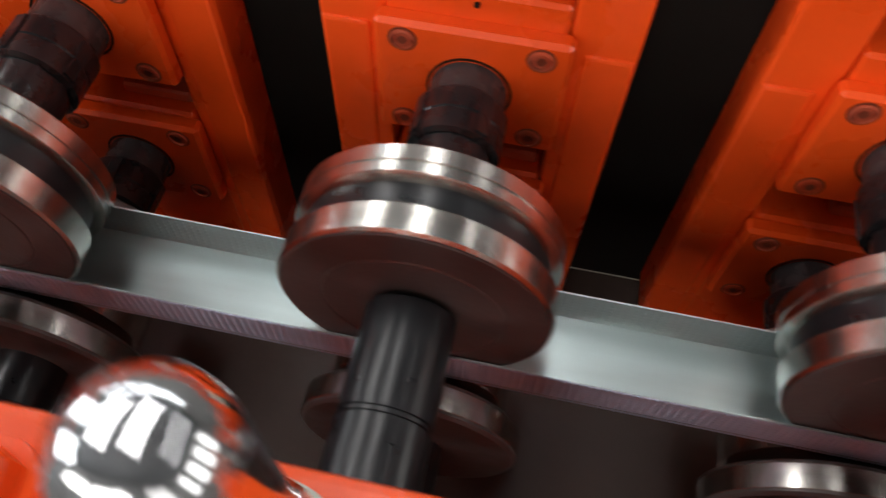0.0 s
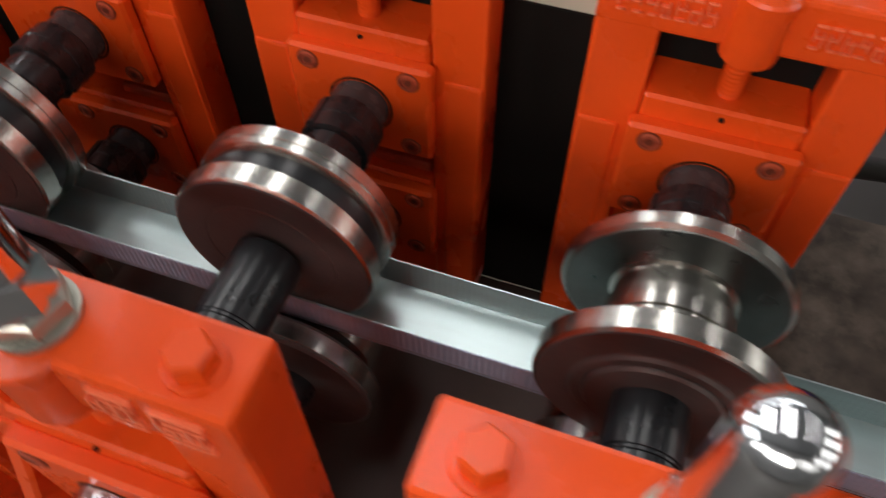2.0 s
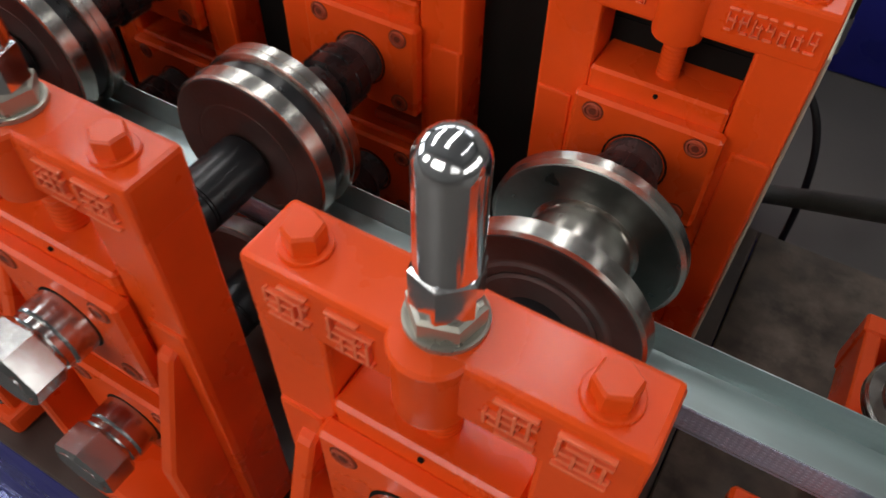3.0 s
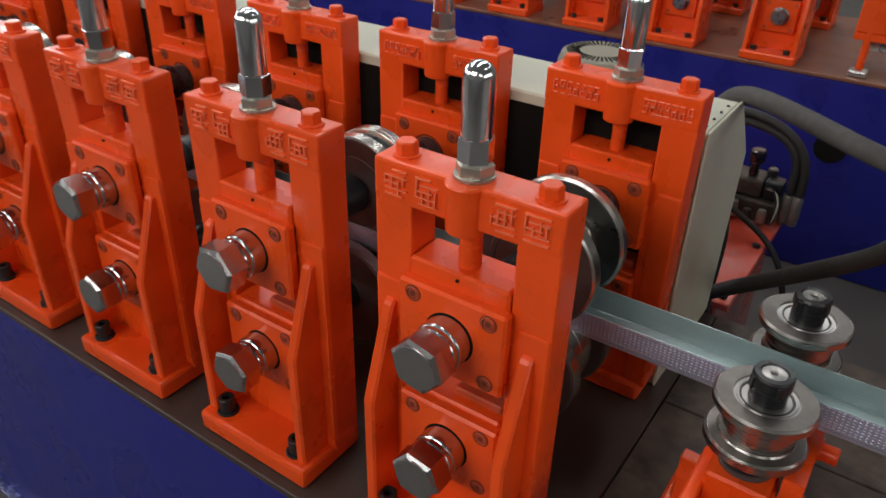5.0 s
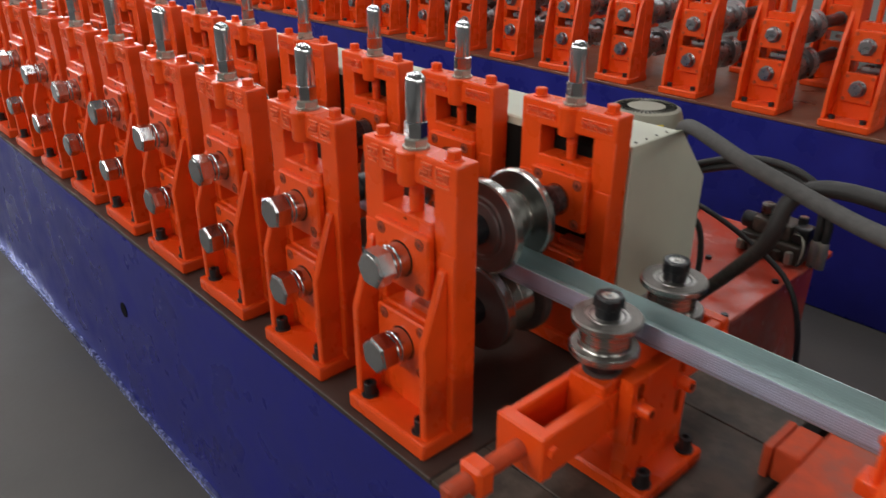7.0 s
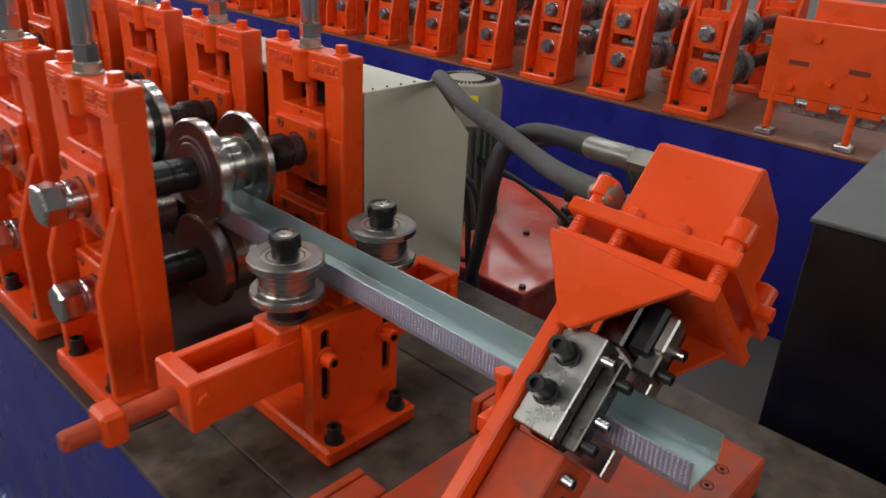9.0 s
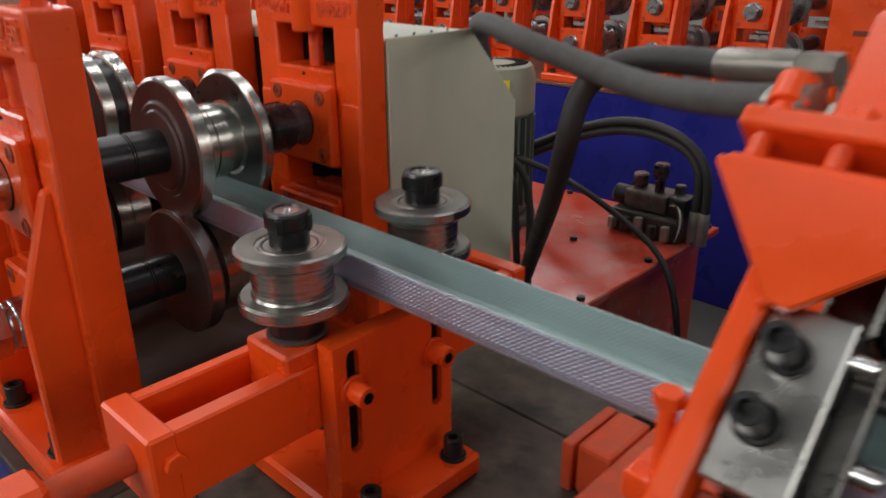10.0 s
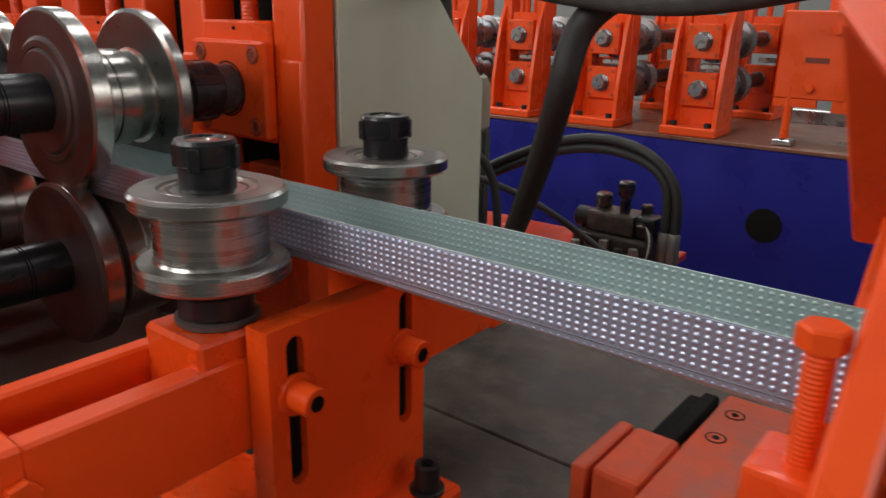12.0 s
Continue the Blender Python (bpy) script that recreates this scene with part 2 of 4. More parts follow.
def hexbolt(bm, r, h0, h1, axis="z", at=(0, 0, 0), phase=0.0):
    c = (h1 - h0) * 0.14
    return lathe(bm, [(r, h0), (r, h1 - c), (r * 0.88, h1)], axis, at, 6, phase)


def socket(bm, r, h0, h1, axis="z", at=(0, 0, 0), n=20):
    """Socket-head screw with a hexagon recess."""
    s = 1 if h1 > h0 else -1
    lathe(bm, [(r, h0), (r, h1 - s * 0.08 * r), (r * 0.93, h1), (r * 0.55, h1), (r * 0.5, h1 - s * r * 0.7), (0, h1 - s * r * 0.7)], axis, at, n)
    return bm


def prism(bm, pts, h0, h1, plane="yz", bev=0.0):
    """A flat outline pushed along the third axis."""
    put = {"yz": lambda a, b, h: (h, a, b), "xz": lambda a, b, h: (a, h, b), "xy": lambda a, b, h: (a, b, h)}[plane]
    lo = [bm.verts.new(put(a, b, h0)) for a, b in pts]
    hi = [bm.verts.new(put(a, b, h1)) for a, b in pts]
    faces = [bm.faces.new(lo), bm.faces.new(hi[::-1])]
    k = len(pts)
    for i in range(k):
        faces.append(bm.faces.new((lo[i], lo[(i + 1) % k], hi[(i + 1) % k], hi[i])))
    if bev:
        edges = list({e for f in faces for e in f.edges})
        bmesh.ops.bevel(bm, geom=edges, offset=bev, segments=1, affect="EDGES", profile=0.5)
    return bm


def tube(name, pts, r, mat, parent, label="", n=10):
    """A hose that runs smoothly through the points."""
    cu = bpy.data.curves.new(name, "CURVE")
    cu.dimensions, cu.bevel_depth, cu.bevel_resolution, cu.resolution_u = "3D", r, 4, n
    sp = cu.splines.new("NURBS")
    sp.points.add(len(pts) - 1)
    for p, co in zip(sp.points, pts):
        p.co = (*co, 1)
    sp.use_endpoint_u, sp.order_u = True, 4
    cu.use_fill_caps = True
    cu.materials.append(mat)
    tmp = bpy.data.objects.new("tmp", cu)
    scene.collection.objects.link(tmp)
    me = bpy.data.meshes.new_from_object(tmp.evaluated_get(bpy.context.evaluated_depsgraph_get()))
    bpy.data.objects.remove(tmp)
    bpy.data.curves.remove(cu)
    for p in me.polygons:
        p.use_smooth = True
    ob = new(name, me)
    if parent:
        ob.parent = parent
    if label:
        ob["label"] = label
    return ob


# ---- hall ----
def slab(name, x0, x1, y0, y1, z0, z1, mat, label, category):
    return tagged(part(name, boxbm(x0, x1, y0, y1, z0, z1), mat, None, smooth=False), label, category, kind="structure")


slab("floor", HALL_X[0], HALL_X[1], HALL_Y[0], HALL_Y[1], FLOOR - 0.2, FLOOR, CONCRETE, "worn grey concrete factory floor", "floor")
slab("wall_east", HALL_X[1], HALL_X[1] + 0.2, HALL_Y[0] - 0.2, HALL_Y[1] + 0.2, FLOOR - 0.2, ROOF + 0.2, WALL, "plain painted hall wall", "wall")
slab("wall_west", HALL_X[0] - 0.2, HALL_X[0], HALL_Y[0] - 0.2, HALL_Y[1] + 0.2, FLOOR - 0.2, ROOF + 0.2, WALL, "plain painted hall wall", "wall")
slab("wall_north", HALL_X[0], HALL_X[1], HALL_Y[1], HALL_Y[1] + 0.2, FLOOR - 0.2, ROOF + 0.2, WALL, "plain painted hall wall", "wall")
slab("wall_south", HALL_X[0], HALL_X[1], HALL_Y[0] - 0.2, HALL_Y[0], FLOOR - 0.2, ROOF + 0.2, WALL, "plain painted hall wall behind the aisle", "wall")
slab("ceiling", HALL_X[0] - 0.2, HALL_X[1] + 0.2, HALL_Y[0] - 0.2, HALL_Y[1] + 0.2, ROOF, ROOF + 0.2, ROOFM, "grey metal roof sheet", "ceiling")

# ---- forming line: numbers ----
PITCH, GAP, TOP = 0.2707, 0.343, 0.452
Z_UP, Z_LOW = 0.293, 0.150
STATIONS = 16
BED_X = (-(STATIONS - 0.3) * PITCH, 1.9)
BED_Y = (-0.055, 0.635)


def bed():
    t = thing("machine_bed", "long blue welded machine bed with oily steel top plates", "machine bed")
    x0, x1 = BED_X
    part("side_beam", boxbm(x0, x1, BED_Y[0], BED_Y[0] + 0.05, FLOOR, -0.012, bev=0.006, seg=2), BLUE, t, "blue painted side beam")
    part("side_beam", boxbm(x0, x1, BED_Y[1] - 0.05, BED_Y[1], FLOOR, -0.012, bev=0.006, seg=2), BLUE, t)
    part("bottom_flange", boxbm(x0, x1, BED_Y[0] - 0.012, BED_Y[0], FLOOR + 0.002, FLOOR + 0.026, bev=0.011, seg=5), BLUE_EDGE, t)
    x = x0
    while x < -0.4:
        # lifting holes in the beam, each a black disc in place of its inner shade
        part("lifting_hole", rod(bmesh.new(), 0.022, BED_Y[0] - 0.0025, BED_Y[0] + 0.01, "y", (x + 1.6, 0, -0.27)), DARK, t, "round lifting hole drawn as a black disc")
        x += 1.5
    part("top_plate", boxbm(x0, 0.125, BED_Y[0], BED_Y[1], -0.012, 0.0, bev=0.0015), BED, t, "brown oily top plate")
    for y0, y1 in ((BED_Y[0], 0.054), (0.056, 0.379), (0.381, BED_Y[1])):
        part("table_plate", boxbm(0.127, x1, y0, y1, -0.012, 0.0, bev=0.0015), BED_GREY, t, "grey steel table plate with seams")
    for a, c in ((x0 + 0.004, x0 + 0.016), (x1 - 0.016, x1 - 0.004)):
        part("end_plate", boxbm(a, c, BED_Y[0] + 0.051, BED_Y[1] - 0.051, FLOOR, -0.013), BLUE, t)
    return t


bed()


# ---- roll stands ----
def raised_marks(bm, x0, x1, z0, z1, y, cells, seed):
    """Cast marks that cannot be read: low raised strokes."""
    rnd = random.Random(seed)
    w, h = (x1 - x0) / cells, z1 - z0
    for c in range(cells):
        a, b = x0 + (c + 0.08) * w, x0 + (c + 0.92) * w
        n = 5 if w > 0.015 else 3
        s = h * 0.07
        for k in range(n):
            z = z0 + (h - s) * k / (n - 1)
            cut = (b - a) * 0.4 * rnd.random()
            p, q = (a + cut, b) if rnd.random() < 0.5 else (a, b - cut)
            box(bm, p, q, y - 0.0032, y + 0.001, z, z + s, 0.0006, 2)
        for k in range(n - 1):
            xx = a + (b - a - s) * (k + 0.25 * rnd.random()) / (n - 1.6)
            if xx > b - s:
                xx = b - s
            lo = z0 + h * 0.45 * rnd.random()
            box(bm, xx, xx + s, y - 0.0036, y + 0.001, lo, min(z1, lo + h * (0.35 + 0.3 * rnd.random())), 0.0006, 2)
    return bm


def cast_mark(bm, t):
    tagged(part("cast_mark", bm, CAST_EDGE, t), "raised cast marks", kind="stuff")


def roll_stand(front):
    t = thing("roll_stand", ("orange cast roll stand with chrome cap, operator side of the bed" if front else "orange cast roll stand with chrome cap, drive side before the guard"), "roll stand", group="roll stands of the forming line")
    # casting: two posts, head and web
    bm = bmesh.new()
    for s in (-1, 1):
        xa, xb = sorted((s * 0.056, s * 0.0996))
        box(bm, xa, xb, 0.0152, 0.0567, 0.024, 0.42, 0.0032, 2)
        # cheek beside the bearing covers
        xa, xb = sorted((s * 0.0665, s * 0.0985))
        box(bm, xa, xb, 0.0128, 0.03, 0.03, 0.325, 0.003, 2)
    box(bm, -0.1, 0.1, 0.0148, 0.0572, 0.409, TOP, 0.0035, 2)
    box(bm, -0.058, 0.058, 0.0155, 0.0565, 0.024, 0.1, 0.001)
    lathe(bm, [(0.0165, 0.402), (0.0183, 0.4032), (0.0188, 0.406), (0.0188, 0.436), (0.0196, 0.444), (0.0205, TOP - 0.0025), (0.019, TOP - 0.0003)], "z", (0, 0.022, 0), 24)
    part("frame", bm, ORANGE, t)
    flip = (lambda v: v) if front else (lambda v: 0.072 - v)
    part("base_plate", boxbm(-0.094, 0.094, *sorted((flip(-0.042), flip(0.064))), 0.0, 0.03, 0.006, 2), ORANGE, t, "thick orange foot plate")
    # slanted ribs from foot to post
    for s in (-1, 1):
        xa, xb = sorted((s * 0.072, s * 0.086))
        part("rib", prism(bmesh.new(), [(flip(a), c) for a, c in ((0.018, 0.026), (-0.03, 0.026), (-0.03, 0.19), (0.006, 0.298), (0.018, 0.304))], xa, xb, "yz", 0.0025), ORANGE, t)
    # bearing blocks and their cover plates
    for zc, zt in ((Z_UP, 0.067), (Z_LOW, 0.052)):
        part("bearing_block", boxbm(-0.0555, 0.0555, 0.012, 0.058, zc - 0.052, zc + zt, 0.0025), ORANGE, t)
        part("cover_plate", boxbm(-0.0605, 0.0605, 0.0, 0.0145, zc - 0.048, zc + 0.048, 0.003), ORANGE, t, "square orange bearing cover plate")
        for sx in (-1, 1):
            for sz in (-1, 1):
                at = (sx * 0.0425, 0, zc + sz * 0.0352)
                bm = lathe(bmesh.new(), [(0.0078, 0.001), (0.0078, -0.0012), (0.0066, -0.0018), (0.006, 0.0006), (0.0056, 0.0006), (0.0052, -0.0006), (0.003, -0.0006), (0.0028, 0.0025), (0, 0.0025)], "y", at, 14)
                sc = part("cover_screw", bm, ORANGE_WORN, t)
                # dark disc and ring paint the shade in the socket and round the head
                part("screw_recess_shade", lathe(lathe(bmesh.new(), [(0.0034, -0.0012), (0.0034, -0.0008)], "y", at, 6), [(0.0092, 0.0), (0.0092, -0.0004), (0.0079, -0.0004), (0.0079, 0.0)], "y", at, 14), RECESS, sc)
        # thin black ring paints the shadow where the shaft enters the cover
        part("bore_shade_ring", lathe(bmesh.new(), [(0.0278, 0.0015), (0.0278, -0.0006), (0.0262, -0.0006), (0.0262, 0.0015)], "y", (0, 0, zc), 28), DARK, t, "black ring for the shaded gap round the shaft")
    part("lever_pin", rod(bmesh.new(), 0.0018, 0.01, 0.014, "y", (0, 0, 0.3525), 10, 0.0004), DARK, t)
    part("packing_strip", boxbm(-0.005, 0.052, 0.022, 0.05, Z_LOW + 0.053, Z_LOW + 0.064, 0.002), ORANGE_WORN, t, "dull orange packing strip")
    # adjusting screw, lock nut and chrome cap
    r_ = 0.0112 if front else 0.0092
    part("adjusting_screw", lathe(bmesh.new(), [(r_, 0.356)] + [(r_ - (k % 2) * 0.00035, 0.358 + k * 0.0018) for k in range(27)] + [(r_, 0.41)], "z", (0, 0.033, 0), 18), ORANGE, t)
    part("lock_nut", lathe(hexbolt(bmesh.new(), 0.0178, TOP + 0.003, TOP + 0.0148, "z", (0, 0.033, 0), 0.3), [(0.0188, TOP - 0.0005), (0.0192, TOP + 0.001), (0.0192, TOP + 0.003), (0.018, TOP + 0.0036)], "z", (0, 0.033, 0), 28), ZINC, t, "zinc plated lock nut")
    cap = part("chrome_cap", lathe(bmesh.new(), [(0.0136, TOP + 0.037), (0.0142, TOP + 0.0385), (0.0142, 0.5425)] + [(0.0142 * math.cos(a), 0.5425 + 0.0134 * math.sin(a)) for a in (0.25, 0.5, 0.75, 0.95, 1.12, 1.28, 1.42)] + [(0, 0.5559)], "z", (0, 0.033, 0), 32), CHROME, t, "polished chrome domed cap")
    part("cap_hexagon", lathe(bmesh.new(), [(0.0152, TOP + 0.0145), (0.0163, TOP + 0.016), (0.0163, TOP + 0.0365), (0.0148, TOP + 0.038)], "z", (0, 0.033, 0), 6, 0.75), CHROME, cap)
    for s in (-1, 1):
        part("top_bolt", lathe(hexbolt(bmesh.new(), 0.0106, TOP + 0.002, TOP + 0.0145, "z", (s * 0.075, 0.0346, 0), 0.4 * s), [(0.0135, TOP - 0.001), (0.0135, TOP + 0.002), (0.0128, TOP + 0.0024)], "z", (s * 0.075, 0.0346, 0), 20), ORANGE, t)
        part("anchor_bolt", lathe(socket(bmesh.new(), 0.0105, 0.033, 0.0535, "z", (s * 0.063, flip(-0.0185), 0)), [(0.0145, 0.0295), (0.0145, 0.0325), (0.0138, 0.033)], "z", (s * 0.063, flip(-0.0185), 0), 20), BLACK_BOLT, t, "black socket-head anchor bolt")
    if front:
        for k, x in enumerate((-0.088, -0.053, 0.027, 0.06)):
            cast_mark(raised_marks(bmesh.new(), x, x + 0.03, 0.4175, 0.4445, 0.0152, 1, 40 + k), t)
    else:
        # added sheet that blackens the head opening like the shade behind it
        part("rear_shade_sheet", boxbm(-0.07, 0.07, 0.0575, 0.0585, 0.31, 0.43), DARK, t, "added black sheet for the shade behind the opening")
        cast_mark(raised_marks(bmesh.new(), -0.088, -0.024, 0.422, 0.439, 0.0152, 7, 5), t)
        cast_mark(raised_marks(bmesh.new(), 0.03, 0.092, 0.422, 0.439, 0.0152, 7, 6), t)
    return t


front_stand, rear_stand = roll_stand(True), roll_stand(False)
rear_stand.matrix_world = pose(0, GAP, 0)
for k in range(1, STATIONS):
    copy_thing(front_stand, pose(-k * PITCH, 0, 0))
    copy_thing(rear_stand, pose(-k * PITCH, GAP, 0))


# ---- turning shafts with rolls ----
def sleeve_profile(y0, y1, r, joints=()):
    rows = [(r - 0.001, y0), (r, y0 + 0.001)]
    for j in joints:
        rows += [(r, j - 0.0008), (r - 0.0012, j - 0.0004), (r - 0.0012, j + 0.0004), (r, j + 0.0008)]
    return rows + [(r, y1 - 0.001), (r - 0.001, y1)]


def roller_shaft(kind, upper):
    word = "upper" if upper else "lower"
    t = thing("roller_shaft", f"{word} roller shaft, black sleeves, steel rolls and bright hexagon nut", "roller shaft", group="roller shafts of the forming line")
    nut = part("shaft_nut", lathe(bmesh.new(), [(0.0258, -0.056), (0.0294, -0.0525), (0.0294, -0.0295), (0.0262, -0.0262)], "y", (0, 0, 0), 6), NUT_STEEL, t, "bright plated hexagon nut")
    part("nut_face", lathe(bmesh.new(), [(0.0, -0.0566), (0.0225, -0.0566), (0.0238, -0.0558), (0.0238, -0.055)], "y", (0, 0, 0), 28), NUT_STEEL, nut)
    part("nut_collar", lathe(bmesh.new(), [(0.0238, -0.0268), (0.0246, -0.0252), (0.0246, -0.0205), (0.0256, -0.0195), (0.0262, -0.018), (0.0262, 0.002)], "y", (0, 0, 0), 32), NUT_STEEL, nut)
    part("front_sleeve", lathe(bmesh.new(), sleeve_profile(0.0585, 0.18, 0.0245, (0.118, 0.121)), "y", (0, 0, 0), 36), BLACK_STEEL, t, "glossy black spacer sleeve")
    part("rear_sleeve", lathe(bmesh.new(), sleeve_profile(0.236, 0.288, 0.0245, (0.262,)), "y", (0, 0, 0), 36), BLACK_GLOSS, t)
    ring = part("slotted_nut", lathe(bmesh.new(), [(0.0255, 0.2865), (0.0285, 0.2885), (0.0285, 0.303), (0.0278, 0.304), (0.0285, 0.305), (0.0285, 0.32), (0.0265, 0.3225)], "y", (0, 0, 0), 36), BLACK_GLOSS, t, "dark slotted round nut")
    for k in range(4):
        part("lock_tab", boxbm(-0.0045, 0.0045, 0.29, 0.319, 0.0275, 0.0298, 0.0005, m=pose(0, 0, 0, 0, 90 * k + 20, 0)), BLACK_GLOSS, ring)
    part("journal", lathe(bmesh.new(), [(0.0245, 0.3215), (0.0248, 0.323), (0.0248, 0.345)], "y", (0, 0, 0), 36), JOURNAL, t, "dark steel bearing journal")
    if kind == "flanged" and upper:
        part("front_roll", lathe(bmesh.new(), [(0.026, 0.1615), (0.052, 0.1615), (0.054, 0.1625), (0.0745, 0.1625), (0.0768, 0.1645), (0.0768, 0.1785), (0.0745, 0.1805), (0.044, 0.1805), (0.0425, 0.182), (0.0425, 0.2045), (0.0415, 0.205)], "y", (0, 0, 0), 64), ROLL, t, "flanged forming roll, bright turned steel")
        part("roll_face", lathe(bmesh.new(), [(0.0255, 0.1572), (0.042, 0.1572), (0.0438, 0.159), (0.0442, 0.1602), (0.0455, 0.1592), (0.0505, 0.1592), (0.0525, 0.1612), (0.054, 0.1618), (0.0735, 0.1618), (0.0742, 0.1624)], "y", (0, 0, 0), 48), ROLL_DARK, t, "oxidised roll side face")
        part("rear_roll", lathe(bmesh.new(), [(0.0405, 0.205), (0.0405, 0.2062), (0.0425, 0.2068), (0.0425, 0.224), (0.0395, 0.2245), (0.0395, 0.238), (0.044, 0.2395), (0.0735, 0.2395), (0.0768, 0.2415), (0.0768, 0.2505), (0.0745, 0.2525), (0.034, 0.2525), (0.03, 0.254)], "y", (0, 0, 0), 64), ROLL, t)
        part("flange_face", lathe(bmesh.new(), [(0.0425, 0.2392), (0.0725, 0.2388), (0.0733, 0.2394)], "y", (0, 0, 0), 48), FLANGE_FACE, t, "grey flange side face")
        part("flange_face", lathe(bmesh.new(), [(0.0447, 0.1809), (0.0725, 0.1812), (0.0733, 0.1806)], "y", (0, 0, 0), 48), FLANGE_FACE, t)
    elif upper:
        part("front_roll", lathe(bmesh.new(), [(0.026, 0.185), (0.05, 0.185), (0.0505, 0.184), (0.0735, 0.184), (0.0752, 0.1855), (0.0752, 0.2), (0.0742, 0.201), (0.0685, 0.202), (0.068, 0.204)], "y", (0, 0, 0), 64), ROLL, t, "bright turned forming roll")
        part("roll_face", lathe(bmesh.new(), [(0.0255, 0.1835), (0.0485, 0.1832), (0.0495, 0.1838), (0.0505, 0.1832), (0.0722, 0.1832), (0.073, 0.1838)], "y", (0, 0, 0), 48), ROLL_DARK, t, "oxidised roll side face")
        part("spacer_ring", lathe(bmesh.new(), sleeve_profile(0.2015, 0.2178, 0.069), "y", (0, 0, 0), 48), BLACK_STEEL, t)
        part("rear_roll", lathe(bmesh.new(), [(0.066, 0.2155), (0.0742, 0.2178), (0.0752, 0.2185), (0.0752, 0.224), (0.0742, 0.2245), (0.0742, 0.2252), (0.0752, 0.2257), (0.0752, 0.2345), (0.0735, 0.236), (0.05, 0.236), (0.026, 0.237)], "y", (0, 0, 0), 64), ROLL, t)
    else:
        part("front_roll", lathe(bmesh.new(), [(0.026, 0.154), (0.071, 0.154), (0.0735, 0.156), (0.0735, 0.174), (0.071, 0.176), (0.05, 0.177)], "y", (0, 0, 0), 56), ROLL_DARK, t, "dark lower forming roll")
        part("front_rim", lathe(bmesh.new(), [(0.0732, 0.1575), (0.0742, 0.158), (0.0742, 0.1725), (0.0732, 0.173)], "y", (0, 0, 0), 56), ROLL, t)
        part("centre_roll", lathe(bmesh.new(), [(0.05, 0.1775), (0.058, 0.184), (0.0612, 0.187), (0.0612, 0.205), (0.06, 0.206), (0.0612, 0.207), (0.0612, 0.232), (0.053, 0.24)], "y", (0, 0, 0), 48), ROLL, t)
        part("rear_roll", lathe(bmesh.new(), [(0.05, 0.243), (0.071, 0.2435), (0.0735, 0.2455), (0.0735, 0.262), (0.071, 0.264), (0.026, 0.265)], "y", (0, 0, 0), 56), ROLL_DARK, t)
    return t


SHAFTS = []
up_flanged, up_plain, low_plain = roller_shaft("flanged", True), roller_shaft("plain", True), roller_shaft("plain", False)
up_flanged.matrix_world = pose(0, 0, Z_UP)
up_plain.matrix_world = pose(-PITCH, 0, Z_UP)
low_plain.matrix_world = pose(0, 0, Z_LOW)
SHAFTS += [(up_flanged, 0, True), (up_plain, 1, True), (low_plain, 0, False)]
for k in range(1, STATIONS):
    if k > 1:
        SHAFTS.append((copy_thing(up_plain, pose(-k * PITCH, 0, Z_UP)), k, True))
    SHAFTS.append((copy_thing(low_plain, pose(-k * PITCH, 0, Z_LOW)), k, False))

# ---- formed strip ----
STRIP_Y, STRIP_Z, STRIP_H = (0.1812, 0.2385), 0.2455, 0.0332
SPEED = 0.085
END_AT = (8.8, 0.775)


